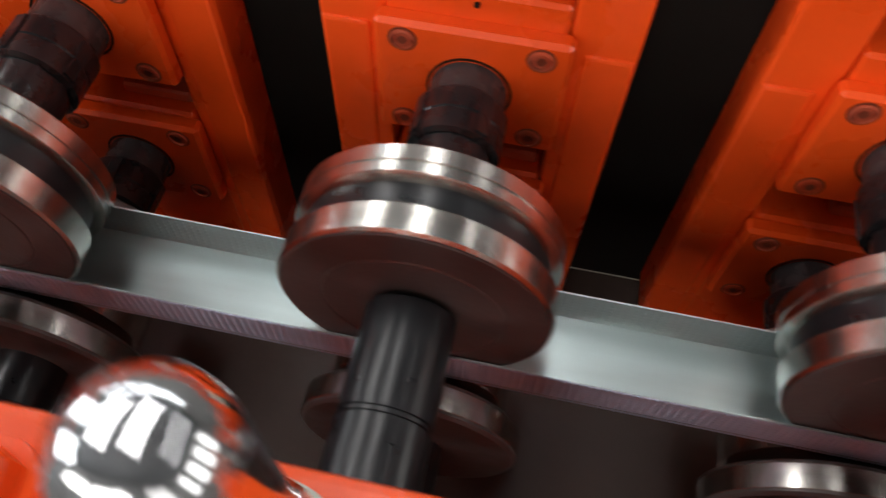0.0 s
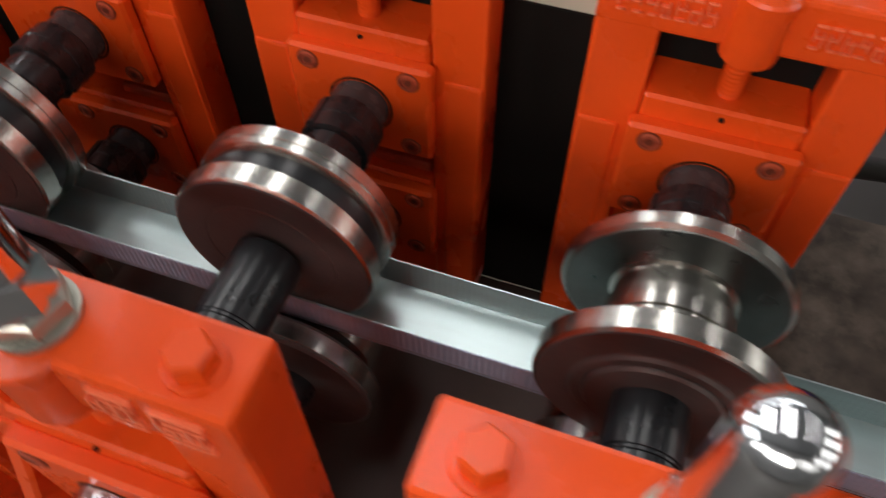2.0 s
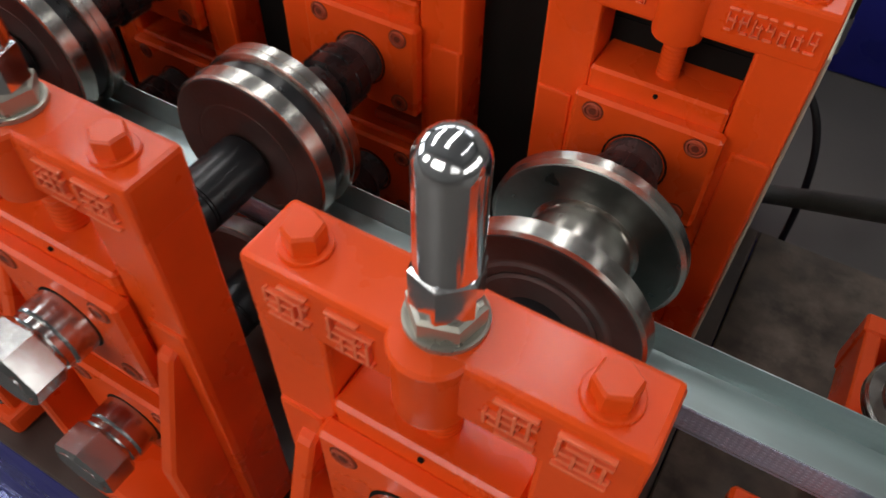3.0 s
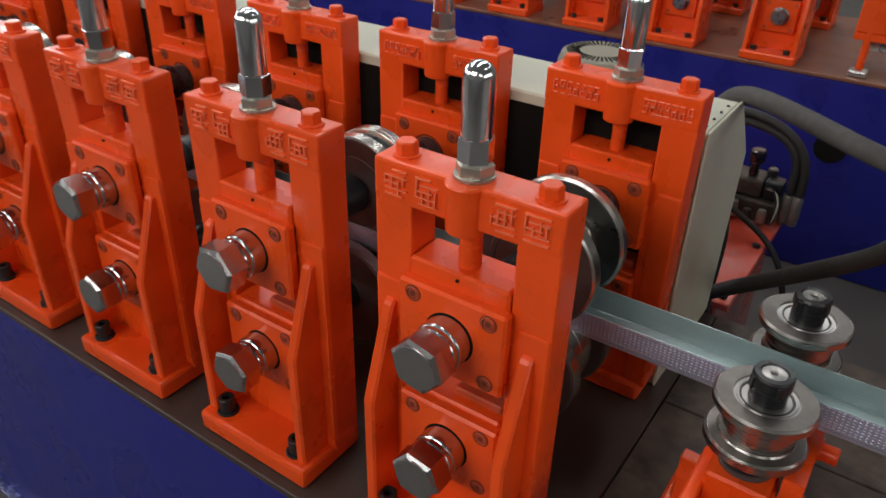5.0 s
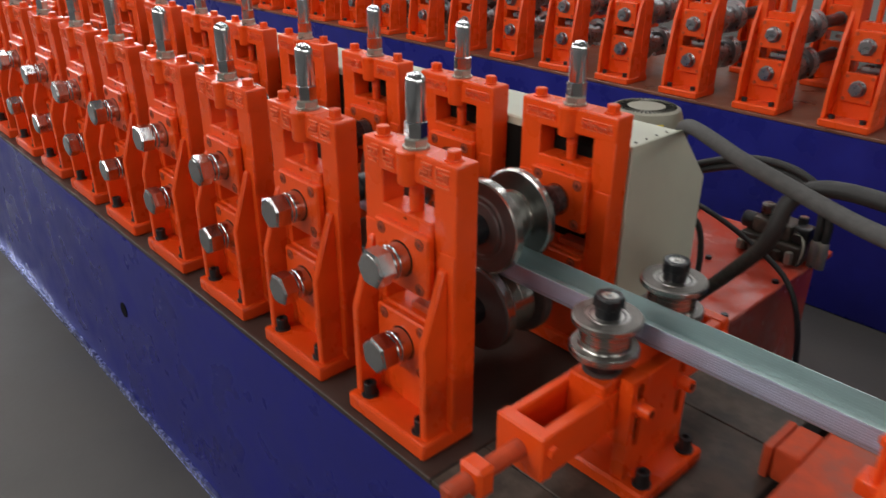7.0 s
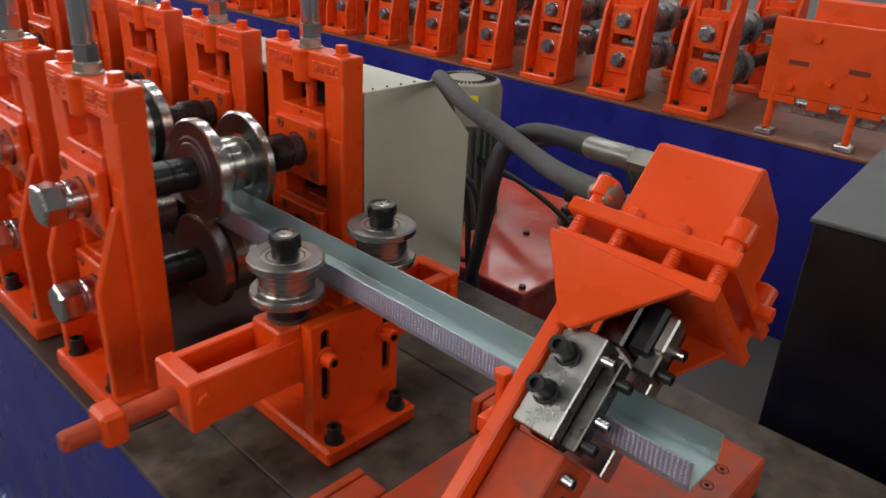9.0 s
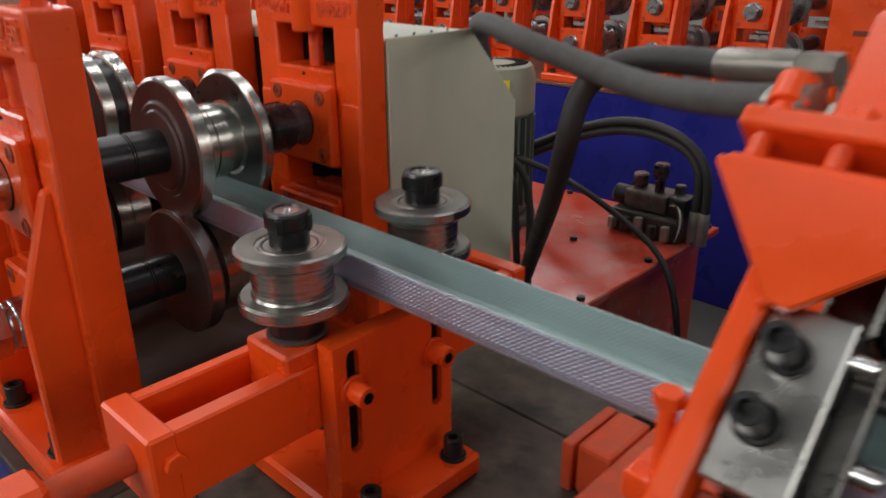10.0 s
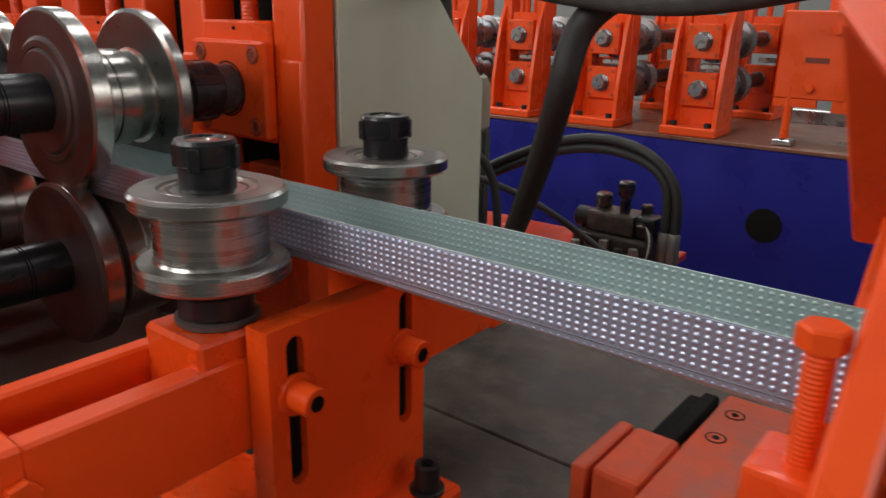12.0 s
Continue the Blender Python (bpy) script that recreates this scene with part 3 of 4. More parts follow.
def formed_strip():
    t = thing("steel_profile", "galvanised steel channel with embossed dimples, running out of the rolls", "steel profile")
    length = 4.22
    y0, y1 = STRIP_Y
    w, h = 0.0011, STRIP_H
    rim = 0.0022
    # upright channel: near wall, rounded corners, web and far wall
    out = [(y0, 0.0), (y0, -h + rim), (y0 + rim * 0.3, -h + rim * 0.3), (y0 + rim, -h), (y1 - rim, -h), (y1 - rim * 0.3, -h + rim * 0.3), (y1, -h + rim), (y1, 0.0)]
    inn = [(y1 - w, 0.0), (y1 - w, -h + rim), (y1 - w - rim * 0.6, -h + w + rim * 0.25), (y1 - rim - 0.004, -h + w), (y0 + rim + 0.001, -h + w), (y0 + w, -h + rim), (y0 + w, 0.0)]
    bm = bmesh.new()
    prism(bm, out + inn, -length, 0.0, "yz")
    part("channel", bm, GALV, t)
    part("near_wall_skin", boxbm(-length, -0.0003, y0 - 0.0006, y0 - 0.0001, -h + 0.0025, -0.0006, 0.0002), GALV_SIDE, t, "dull zinc outer face with a bluish cast painted in")
    part("wall_groove", boxbm(-length, -0.0004, y0 - 0.0008, y0 - 0.0004, -h + 0.0058, -h + 0.0063), FLANGE_FACE, t)
    # embossed dimples: low domes on the outer near wall and the inner far wall
    verts, faces = [], []

    def dome(cx, cy, cz, ux, uy, n_, r, hh_):
        base = len(verts)
        k = 8
        for rr, hh in ((1.0, 0.0), (0.6, 0.72)):
            for i in range(k):
                a = 2 * math.pi * i / k
                d = ux * (math.cos(a) * r * rr) + uy * (math.sin(a) * r * rr * 0.75) + n_ * (hh_ * hh)
                verts.append((cx + d.x, cy + d.y, cz + d.z))
        verts.append((cx + n_.x * hh_, cy + n_.y * hh_, cz + n_.z * hh_))
        for i in range(k):
            j = (i + 1) % k
            faces.append((base + i, base + j, base + k + j, base + k + i))
            faces.append((base + k + i, base + k + j, base + 2 * k))

    def emboss(name, mat, rows_):
        verts.clear()
        faces.clear()
        rows_()
        me = bpy.data.meshes.new(name)
        me.from_pydata(verts, [], faces)
        me.materials.append(mat)
        for p in me.polygons:
            p.use_smooth = True
        ob = new(name, me)
        ob.parent = t
        tagged(ob, "rows of small embossed dimples", kind="stuff")

    X, Y, Z = Vector((1, 0, 0)), Vector((0, 1, 0)), Vector((0, 0, 1))
    pitch = 0.0049
    cols = int(1.9 / pitch)

    def near_rows():
        for c in range(cols):
            for r in range(7):
                dome(-0.004 - c * pitch, y0 - 0.0006, -0.0026 - r * 0.0036, X, Z, -Y, 0.0020, 0.0006)
            dome(-0.004 - c * pitch, y0 - 0.0002, -h + 0.0032, X, Z, -Y, 0.0019, 0.0006)

    def far_rows():
        for c in range(cols):
            for r in range(7):
                dome(-0.004 - c * pitch, y1 - w, -0.0026 - r * 0.0039, X, Z, -Y, 0.0017, 0.00028)

    emboss("near_embossing", GALV_SIDE, near_rows)
    emboss("far_embossing", GALV, far_rows)
    t.matrix_world = pose(END_AT[1], 0, STRIP_Z)
    return t


strip = formed_strip()


# ---- chain guard behind the stands ----
def chain_guard():
    t = thing("chain_guard", "long beige sheet-metal drive guard with chamfered edge on the bed", "machine guard")
    out = [(0.402, 0.0), (0.402, 0.396), (0.545, 0.396), (0.642, 0.29), (0.642, 0.0)]
    part("cover", prism(bmesh.new(), out, BED_X[0] + 0.2, 0.1, "yz", 0.003), BEIGE, t)
    part("end_panel", prism(bmesh.new(), [(0.4, 0.001), (0.4, 0.398), (0.546, 0.398), (0.644, 0.291), (0.644, 0.001)], 0.1, 0.104, "yz", 0.0012), BEIGE, t, "beige end panel")
    for y in (0.425, 0.455, 0.485, 0.515):
        part("rivet", lathe(bmesh.new(), [(0.002, 0.397), (0.002, 0.3985), (0.001, 0.3992), (0, 0.3992)], "z", (0.092, y, 0), 10), GRIME, t, "small dark rivet")
    # the guard's inner shade is a black sheet laid on the closed cover
    part("front_shade_sheet", boxbm(BED_X[0] + 0.3, 0.08, 0.3990, 0.4015, 0.01, 0.38), DARK, t, "black sheet for the shaded open front of the guard")
    return t


chain_guard()


# ---- side guide rollers after the last stand ----
def guide_roller(x, y, n):
    t = thing("guide_roller", "bright flanged guide roller with a black slotted nut", "guide roller", pose(x, y, 0), "guide rollers")
    part("roller", lathe(bmesh.new(), [(r, z - 0.003) for r, z in ((0.012, 0.2135), (0.0455, 0.2135), (0.0475, 0.2155), (0.0475, 0.2235), (0.0455, 0.2255), (0.0362, 0.226), (0.035, 0.228), (0.035, 0.257), (0.0362, 0.259), (0.0455, 0.259), (0.0475, 0.261), (0.0475, 0.268), (0.0455, 0.27), (0.03, 0.27), (0.0295, 0.2685), (0.0275, 0.2685), (0.027, 0.2695), (0.025, 0.2695), (0.0245, 0.2685), (0.0225, 0.2685), (0.012, 0.2695))], "z", (0, 0, 0), 56), GUIDE_STEEL, t)
    part("roller_face", lathe(bmesh.new(), [(0.0304, 0.2668), (0.0304, 0.2674), (0.045, 0.2674), (0.0453, 0.2668), (0.0304, 0.2668)], "z", (0, 0, 0), 48, caps=False), GUIDE_FACE, t, "scuffed dull end face, darkened against the roof-light reflection")
    part("flange_face", lathe(bmesh.new(), [(0.0365, 0.2222), (0.0365, 0.2232), (0.045, 0.2229), (0.0453, 0.2222), (0.0365, 0.2222)], "z", (0, 0, 0), 48, caps=False), GUIDE_FACE, t)
    part("bearing_seal", lathe(bmesh.new(), [(0.0244, 0.2652), (0.0244, 0.2658), (0.0226, 0.2658), (0.0226, 0.2652), (0.0244, 0.2652)], "z", (0, 0, 0), 32, caps=False), BLACK_BOLT, t, "dark bearing seal ring")
    nut = part("slotted_nut", lathe(bmesh.new(), [(0.0168, 0.2655), (0.0172, 0.267), (0.0172, 0.2805), (0.0182, 0.2815), (0.0187, 0.283), (0.0187, 0.294), (0.0175, 0.2965), (0.0125, 0.2968), (0.0118, 0.2955), (0.0118, 0.294), (0, 0.294)], "z", (0, 0, 0), 28), BLACK_STEEL, t, "black slotted round nut")
    for k in range(4):
        a = k * math.pi / 2 + 0.6 + n
        part("lock_tab", boxbm(0.017, 0.0202, -0.0035, 0.0035, 0.279, 0.293, 0.0008, m=pose(0, 0, 0, 0, 0, math.degrees(a))), BLACK_STEEL, nut)
    part("pin_end", lathe(bmesh.new(), [(0.0112, 0.292), (0.0112, 0.2955), (0.004, 0.2958), (0.003, 0.2935), (0, 0.2935)], "z", (0, 0, 0), 20), GUIDE_STEEL, t, "steel pin with centre hole")
    part("pin_collar", lathe(bmesh.new(), [(0.021, 0.185), (0.024, 0.187), (0.024, 0.2), (0.021, 0.203), (0.019, 0.2105)], "z", (0, 0, 0), 28), BLACK_STEEL, t)
    return t


G_X, G_YF, G_YR = 0.27, 0.131, 0.2866
guide_roller(G_X, G_YF, 0)
guide_roller(G_X + 0.002, G_YR, 0.5)


def guide_arm(x, y, side):
    """A slotted slide with its threaded rod; side -1 reaches to the aisle, 1 to the rear."""
    t = thing("guide_slide", "orange slotted guide slide with a worn adjusting rod", "guide slide", group="guide slides")
    s = side
    yr = lambda a, b: sorted((y + s * a, y + s * b))
    far = 0.155 if s < 0 else 0.12
    bm = bmesh.new()
    for xa, xb in ((x - 0.042, x - 0.028), (x + 0.016, x + 0.034)):
        box(bm, xa, xb, *yr(-0.02, far), 0.1, 0.165, 0.002)
    part("side_bar", bm, ORANGE, t)
    part("end_bar", boxbm(x - 0.044, x + 0.036, *yr(far - 0.018, far + 0.005), 0.098, 0.167, 0.0025), ORANGE, t)
    part("slider", boxbm(x - 0.03, x + 0.03, *yr(-0.038, 0.035), 0.102, 0.181, 0.003), ORANGE, t, "orange slider block under the roller")
    # shade between the side bars, laid in as a black sheet
    part("slide_shade", boxbm(x - 0.0275, x + 0.0155, *yr(0.036, far - 0.0185), 0.1005, 0.104), DARK, t, "black sheet for the shade inside the slide")
    part("pin_washer", lathe(bmesh.new(), [(0.026, 0.181), (0.027, 0.182), (0.027, 0.185), (0.025, 0.186)], "z", (x, y, 0), 28), ROLL_DARK, t)
    part("rod", rod(bmesh.new(), 0.0125, *yr(far - 0.015, 0.285 if s < 0 else far + 0.007), "y", (x - 0.002, 0, 0.135), 24), ORANGE_WORN, t, "round rod with worn orange paint")
    if s < 0:
        nut = part("rod_nut", boxbm(x - 0.02, x + 0.018, *yr(0.222, 0.25), 0.113, 0.157, 0.005), ORANGE, t)
        part("rod_flat", boxbm(x - 0.01, x + 0.007, *yr(0.26, 0.288), 0.126, 0.145, 0.002), ORANGE_WORN, nut)
    part("set_screw", hexbolt(bmesh.new(), 0.0095, x + 0.035, x + 0.0425, "x", (0, y + s * (far - 0.012), 0.142), 0.2), ORANGE, t)
    part("under_bolt", hexbolt(bmesh.new(), 0.007, 0.09, 0.101, "z", (x + 0.02, y - s * 0.005, 0)), ZINC, t)
    return t


guide_arm(G_X, G_YF, -1)
guide_arm(G_X + 0.002, G_YR, 1)


def guide_bracket():
    t = thing("guide_bracket", "orange welded bracket with slotted upright plate carrying the guide arms", "bracket")
    part("foot_plate", boxbm(0.19, 0.366, 0.117, 0.272, 0.0, 0.025, 0.004), ORANGE, t)
    x0, x1, y0, y1, z1 = 0.306, 0.326, 0.125, 0.27, 0.187
    # upright plate left open at two slots with round ends
    sl = ((0.139, 0.153), (0.242, 0.256))
    za, zb = 0.074, 0.179
    bm = bmesh.new()
    ys = [y0, sl[0][0], sl[0][1], sl[1][0], sl[1][1], y1]
    for a, b in ((0, 1), (2, 3), (4, 5)):
        box(bm, x0, x1, ys[a], ys[b], 0.022, z1)
    for a, b in sl:
        mid, r = (a + b) / 2, (b - a) / 2
        up = [(mid + r * math.cos(math.pi * k / 8), zb - r + r * math.sin(math.pi * k / 8)) for k in range(9)]
        low = [(p, za + zb - q) for p, q in up]
        prism(bm, up + [(a, z1), (b, z1)], x0, x1, "yz")
        prism(bm, low + [(a, 0.022), (b, 0.022)], x0, x1, "yz")
    bmesh.ops.remove_doubles(bm, verts=bm.verts[:], dist=1e-5)
    part("upright_plate", bm, ORANGE, t)
    for a, b in sl:
        # black filler puts the shade of the slot's depth into the colour
        part("slot_shade", boxbm(x0 + 0.001, x1 - 0.006, a + 0.0003, b - 0.0003, za + 0.002, zb - 0.002), DARK, t, "black filling for the shade inside the slot")
    part("side_web", boxbm(0.2, x0 - 0.007, y0 + 0.062, y0 + 0.078, 0.022, 0.1, 0.002), ORANGE, t)
    for yb, zc in ((0.1445, 0.1405), (0.244, 0.1375)):
        sb = part("slot_bolt", socket(lathe(bmesh.new(), [(0.0142, x1), (0.0142, x1 + 0.0025), (0.0134, x1 + 0.003)], "x", (0, yb, zc), 24), 0.0101, x1 + 0.0028, x1 + 0.021, "x", (0, yb, zc)), ORANGE, t)
        # black disc on the bolt head paints the socket's inner shade
        part("socket_shade", lathe(bmesh.new(), [(0.0056, x1 + 0.0208), (0.0056, x1 + 0.0213)], "x", (0, yb, zc), 6), DARK, sb, "black hexagon for the shade in the socket")
    for yb in (0.14, 0.248):
        part("anchor_bolt", socket(lathe(bmesh.new(), [(0.0135, 0.0245), (0.0135, 0.0275), (0.0128, 0.028)], "z", (0.349, yb, 0), 20), 0.0098, 0.027, 0.048, "z", (0.349, yb, 0)), BLACK_BOLT, t, "black socket-head anchor bolt")
    return t


guide_bracket()


# ---- cutting head, tilted about the strip ----
def shear():
    t = thing("cutting_head", "orange hydraulic cutting head tilted over the strip with bright die blocks", "cutting head")
    # tilted frame: a across the strip upwards and back, b away from the strip
    M = Matrix.Translation((0, 0.205, 0.222)) @ Matrix(((1, 0, 0, 0), (0, 0.7071, -0.7071, 0), (0, 0.7071, 0.7071, 0), (0, 0, 0, 1)))

    def tb(name, x0, x1, a0, a1, b0, b1, mat, bev=0.0015, label="", parent=None):
        return part(name, boxbm(x0, x1, a0, a1, b0, b1, bev, m=M), mat, parent or t, label)

    tb("die_block", 0.642, 0.687, -0.048, 0.058, 0.036, 0.075, DIE, 0.0015, "ground steel die block")
    tb("die_plate", 0.6875, 0.703, -0.046, 0.05, 0.033, 0.056, DIE_DARK, 0.0015, "dark grey die plate")
    tb("die_core", 0.645, 0.686, -0.05, 0.055, 0.03, 0.0355, BLACK_BOLT, 0.002, "dark oily die core")
    tb("die_block", 0.642, 0.70, -0.05, 0.07, -0.07, -0.04, DIE)
    tb("body_plate", 0.6425, 0.70, -0.24, -0.052, -0.02, 0.062, ORANGE_WORN, 0.002, "slanted orange body plate")
    tb("blade_holder", 0.66, 0.69, 0.06, 0.122, -0.04, 0.05, DIE_DARK, 0.003)
    tb("blade_holder", 0.6905, 0.712, 0.064, 0.118, -0.03, 0.044, BLACK_BOLT, 0.004)
    tb("blade_clamp", 0.7125, 0.724, 0.074, 0.112, 0.012, 0.04, DIE, 0.002, "bright steel clamp")
    tb("blade_holder", 0.70, 0.722, 0.05, 0.1, 0.0, 0.032, DIE_DARK, 0.002)

    def tilt(bm):
        bmesh.ops.transform(bm, matrix=M, verts=bm.verts[:])
        return bm

    for a in (-0.012, 0.028):
        bm = lathe(bmesh.new(), [(0.0125, 0.0745), (0.0125, 0.08), (0.0115, 0.081)], "z", (0.661, a, 0), 20)
        part("die_screw", tilt(socket(bm, 0.0092, 0.0795, 0.106, "z", (0.661, a, 0))), BLACK_BOLT, t, "black socket screw")
    for k, (x, a, b_) in enumerate(((0.687, 0.04, 0.064), (0.703, 0.03, 0.045), (0.703, -0.01, 0.045), (0.703, -0.035, 0.045), (0.722, 0.085, 0.016), (0.722, 0.06, 0.016), (0.70, -0.07, 0.045), (0.70, -0.09, 0.02))):
        part("blade_screw", tilt(socket(bmesh.new(), 0.0062, x, x + 0.014, "x", (0, a, b_))), BLACK_BOLT if k % 2 else NUT_STEEL, t)
    tb("leg", 0.625, 0.6415, -0.31, 0.128, 0.05, 0.083, ORANGE, 0.002, "slanted orange leg plate")
    tb("rear_leg", 0.60, 0.64, -0.2, 0.128, -0.09, -0.06, ORANGE, 0.002)
    weld = bmesh.new()
    for k in range(9):
        lathe(weld, [(0.0, -0.004), (0.004, -0.001), (0.0045, 0.001), (0.0, 0.004)], "y", (0.6405 - 0.002 * (k % 2), 0.05 + k * 0.008, 0.084), 8)
    part("weld_bead", tilt(weld), ORANGE, t, "lumpy painted weld bead")
    # flanges with spacer posts
    tb("lower_flange", 0.583, 0.757, 0.125, 0.141, -0.095, 0.0825, ORANGE, 0.002)
    tb("upper_flange", 0.58, 0.76, 0.161, 0.177, -0.10, 0.083, ORANGE, 0.002)
    part("front_gusset", tilt(prism(bmesh.new(), [(0.581, 0.1335), (0.582, 0.128), (0.642, 0.05), (0.655, 0.0485), (0.736, 0.126)], 0.083, 0.09, "xy", 0.0012)), ORANGE, t, "triangular orange gusset plate")
    part("rear_gusset", tilt(prism(bmesh.new(), [(0.60, 0.126), (0.745, 0.126), (0.665, 0.03)], -0.07, -0.062, "xy", 0.0012)), ORANGE, t)
    for x in (0.594, 0.641, 0.7, 0.744):
        for b_ in (0.068, -0.08):
            rows = [(0.0075 - (k % 2) * 0.0007, 0.139 + 0.0016 * k) for k in range(16)]
            part("spacer_post", tilt(lathe(bmesh.new(), rows, "y", (x, 0, b_), 14)), ORANGE, t)
    for x, b_ in ((0.597, 0.062), (0.742, 0.062), (0.742, -0.08), (0.597, -0.08)):
        bm = rod(rod(bmesh.new(), 0.0135, 0.19, 0.212, "y", (x, 0, b_), 18), 0.0095, 0.176, 0.192, "y", (x, 0, b_), 16)
        part("tie_nut", tilt(bm), ORANGE, t)
    for x in (0.645, 0.695):
        part("cover_bolt", tilt(hexbolt(bmesh.new(), 0.008, 0.176, 0.187, "y", (x, 0, 0.072))), ORANGE, t)
    part("side_bolt", tilt(hexbolt(bmesh.new(), 0.009, 0.757, 0.775, "x", (0, 0.168, -0.03))), ORANGE, t)
    part("cylinder_box", tilt(prism(bmesh.new(), [(0.18, 0.068), (0.265, 0.07), (0.272, 0.06), (0.272, -0.03), (0.25, -0.07), (0.18, -0.08)], 0.626, 0.735, "yz", 0.0025)), ORANGE, t, "orange cylinder housing")
    part("port_fitting", tilt(rod(rod(bmesh.new(), 0.012, 0.176, 0.2, "y", (0.612, 0, 0.03), 16), 0.009, 0.2, 0.215, "y", (0.612, 0, 0.03), 6)), ZINC, t, "zinc plated hydraulic port")
    # base on the table
    part("base_plate", boxbm(0.4895, 0.77, -0.06, 0.492, 0.001, 0.056, 0.003), ORANGE_WORN, t, "scuffed orange base plate")
    for ya, yb in ((0.31, 0.387), (-0.02, 0.107)):
        part("base_block", boxbm(0.4515, 0.489, ya, yb, 0.001, 0.058, 0.005, 2), ORANGE_WORN, t, "scuffed orange end block")
        part("block_plate", boxbm(0.437, 0.45, ya - 0.004, yb + 0.001, 0.001, 0.057, 0.003, 2), ORANGE_WORN, t, "thin orange side plate")
    rail = part("slide_bar", boxbm(0.437, 0.451, 0.388, 0.55, 0.001, 0.014, 0.002), DARK, t, "black slide bar")
    part("bar_edge", boxbm(0.4515, 0.4665, 0.388, 0.55, 0.001, 0.021, 0.002), DARK, rail)
    # flat black strip stands in for the shade of the groove
    part("groove_shade_strip", boxbm(0.46, 0.4885, 0.108, 0.309, 0.0005, 0.0025), DARK, t, "black strip for the shaded groove beside the base")
    for x, y in ((0.507, 0.456), (0.507, 0.411), (0.556, 0.455), (0.556, 0.411), (0.74, 0.43), (0.74, 0.39), (0.70, 0.43)):
        sc = part("base_screw", lathe(bmesh.new(), [(0.0068, 0.055), (0.0068, 0.0563), (0.0058, 0.0566), (0.005, 0.0563), (0, 0.0563)], "z", (x, y, 0), 18), ORANGE_WORN, t)
        # black disc and ring in place of the screw's recess shade
        part("screw_recess_shade", lathe(lathe(bmesh.new(), [(0.0032, 0.0562), (0.0032, 0.0567)], "z", (x, y, 0), 6), [(0.0082, 0.0558), (0.0082, 0.0564), (0.0069, 0.0564), (0.0069, 0.0558)], "z", (x, y, 0), 18), DARK, sc)
    bx, by = 0.6155, 0.135
    part("stop_bracket", boxbm(bx - 0.017, bx + 0.014, by - 0.014, by + 0.02, 0.199, 0.218, 0.003, 2), ORANGE, t)
    part("stop_bolt", lathe(hexbolt(bmesh.new(), 0.0092, 0.2635, 0.272, "z", (bx, by, 0), 0.3), [(0.0054 - (k % 2) * 0.0003, 0.17 + k * 0.001) for k in range(94)], "z", (bx, by, 0), 16), ORANGE, t, "orange threaded stop bolt")
    return t


shear()


# ---- hydraulic unit behind the line ----
def hydraulic_unit():
    t = thing("hydraulic_tank", "red hydraulic oil tank on the floor behind the line", "hydraulic tank")
    part("tank", boxbm(-0.5, 0.075, 0.89, 1.40, FLOOR, -0.135, 0.004), RED_TANK, t)
    part("lid", boxbm(-0.53, 0.105, 0.86, 1.425, -0.135, -0.117, 0.003), RED_TANK, t, "red bolted tank lid")
    for x in (-0.3, -0.1, 0.085):
        for y in (0.882, 1.13, 1.405):
            part("lid_bolt", hexbolt(bmesh.new(), 0.009, -0.117, -0.109, "z", (x, y, 0)), BLACK_BOLT, t)
    return t


hydraulic_unit()


def pump_motor():
    cx, cy = -0.344, 1.128
    t = thing("pump_motor", "grey finned electric pump motor with a perforated fan cover", "electric motor")
    part("fan_cover", lathe(bmesh.new(), [(0.094, 0.14), (0.098, 0.145), (0.098, 0.225), (0.09, 0.246), (0.083, 0.25), (0, 0.25)], "z", (cx, cy, 0), 48), MOTOR_GREY, t, "pale grey fan cover")
    bm = bmesh.new()
    for k in range(44):
        a = 2 * math.pi * k / 44
        box(bm, 0.05, 0.08, -0.002, 0.002, 0.2495, 0.2512, m=pose(cx, cy, 0, 0, 0, math.degrees(a)))
    tagged(part("vent_grille", bm, DARK, t), "ring of dark vent slots", kind="stuff")
    part("housing", lathe(bmesh.new(), [(0.08, -0.1), (0.086, -0.09), (0.086, 0.14)], "z", (cx, cy, 0), 40), MOTOR_GREEN, t)
    for k in range(28):
        a = 360 * k / 28
        part("fin", boxbm(0.084, 0.1, -0.0022, 0.0022, -0.07, 0.135, m=pose(cx, cy, 0, 0, 0, a)), MOTOR_GREEN, t)
    part("foot_flange", rod(bmesh.new(), 0.11, -0.117, -0.098, "z", (cx, cy, 0), 40, 0.003), MOTOR_GREEN, t)
    part("yellow_tag", boxbm(0.0965, 0.099, -0.02, 0.02, 0.19, 0.225, m=pose(cx, cy, 0, 0, 0, -40)), YELLOW, t)
    return t


pump_motor()


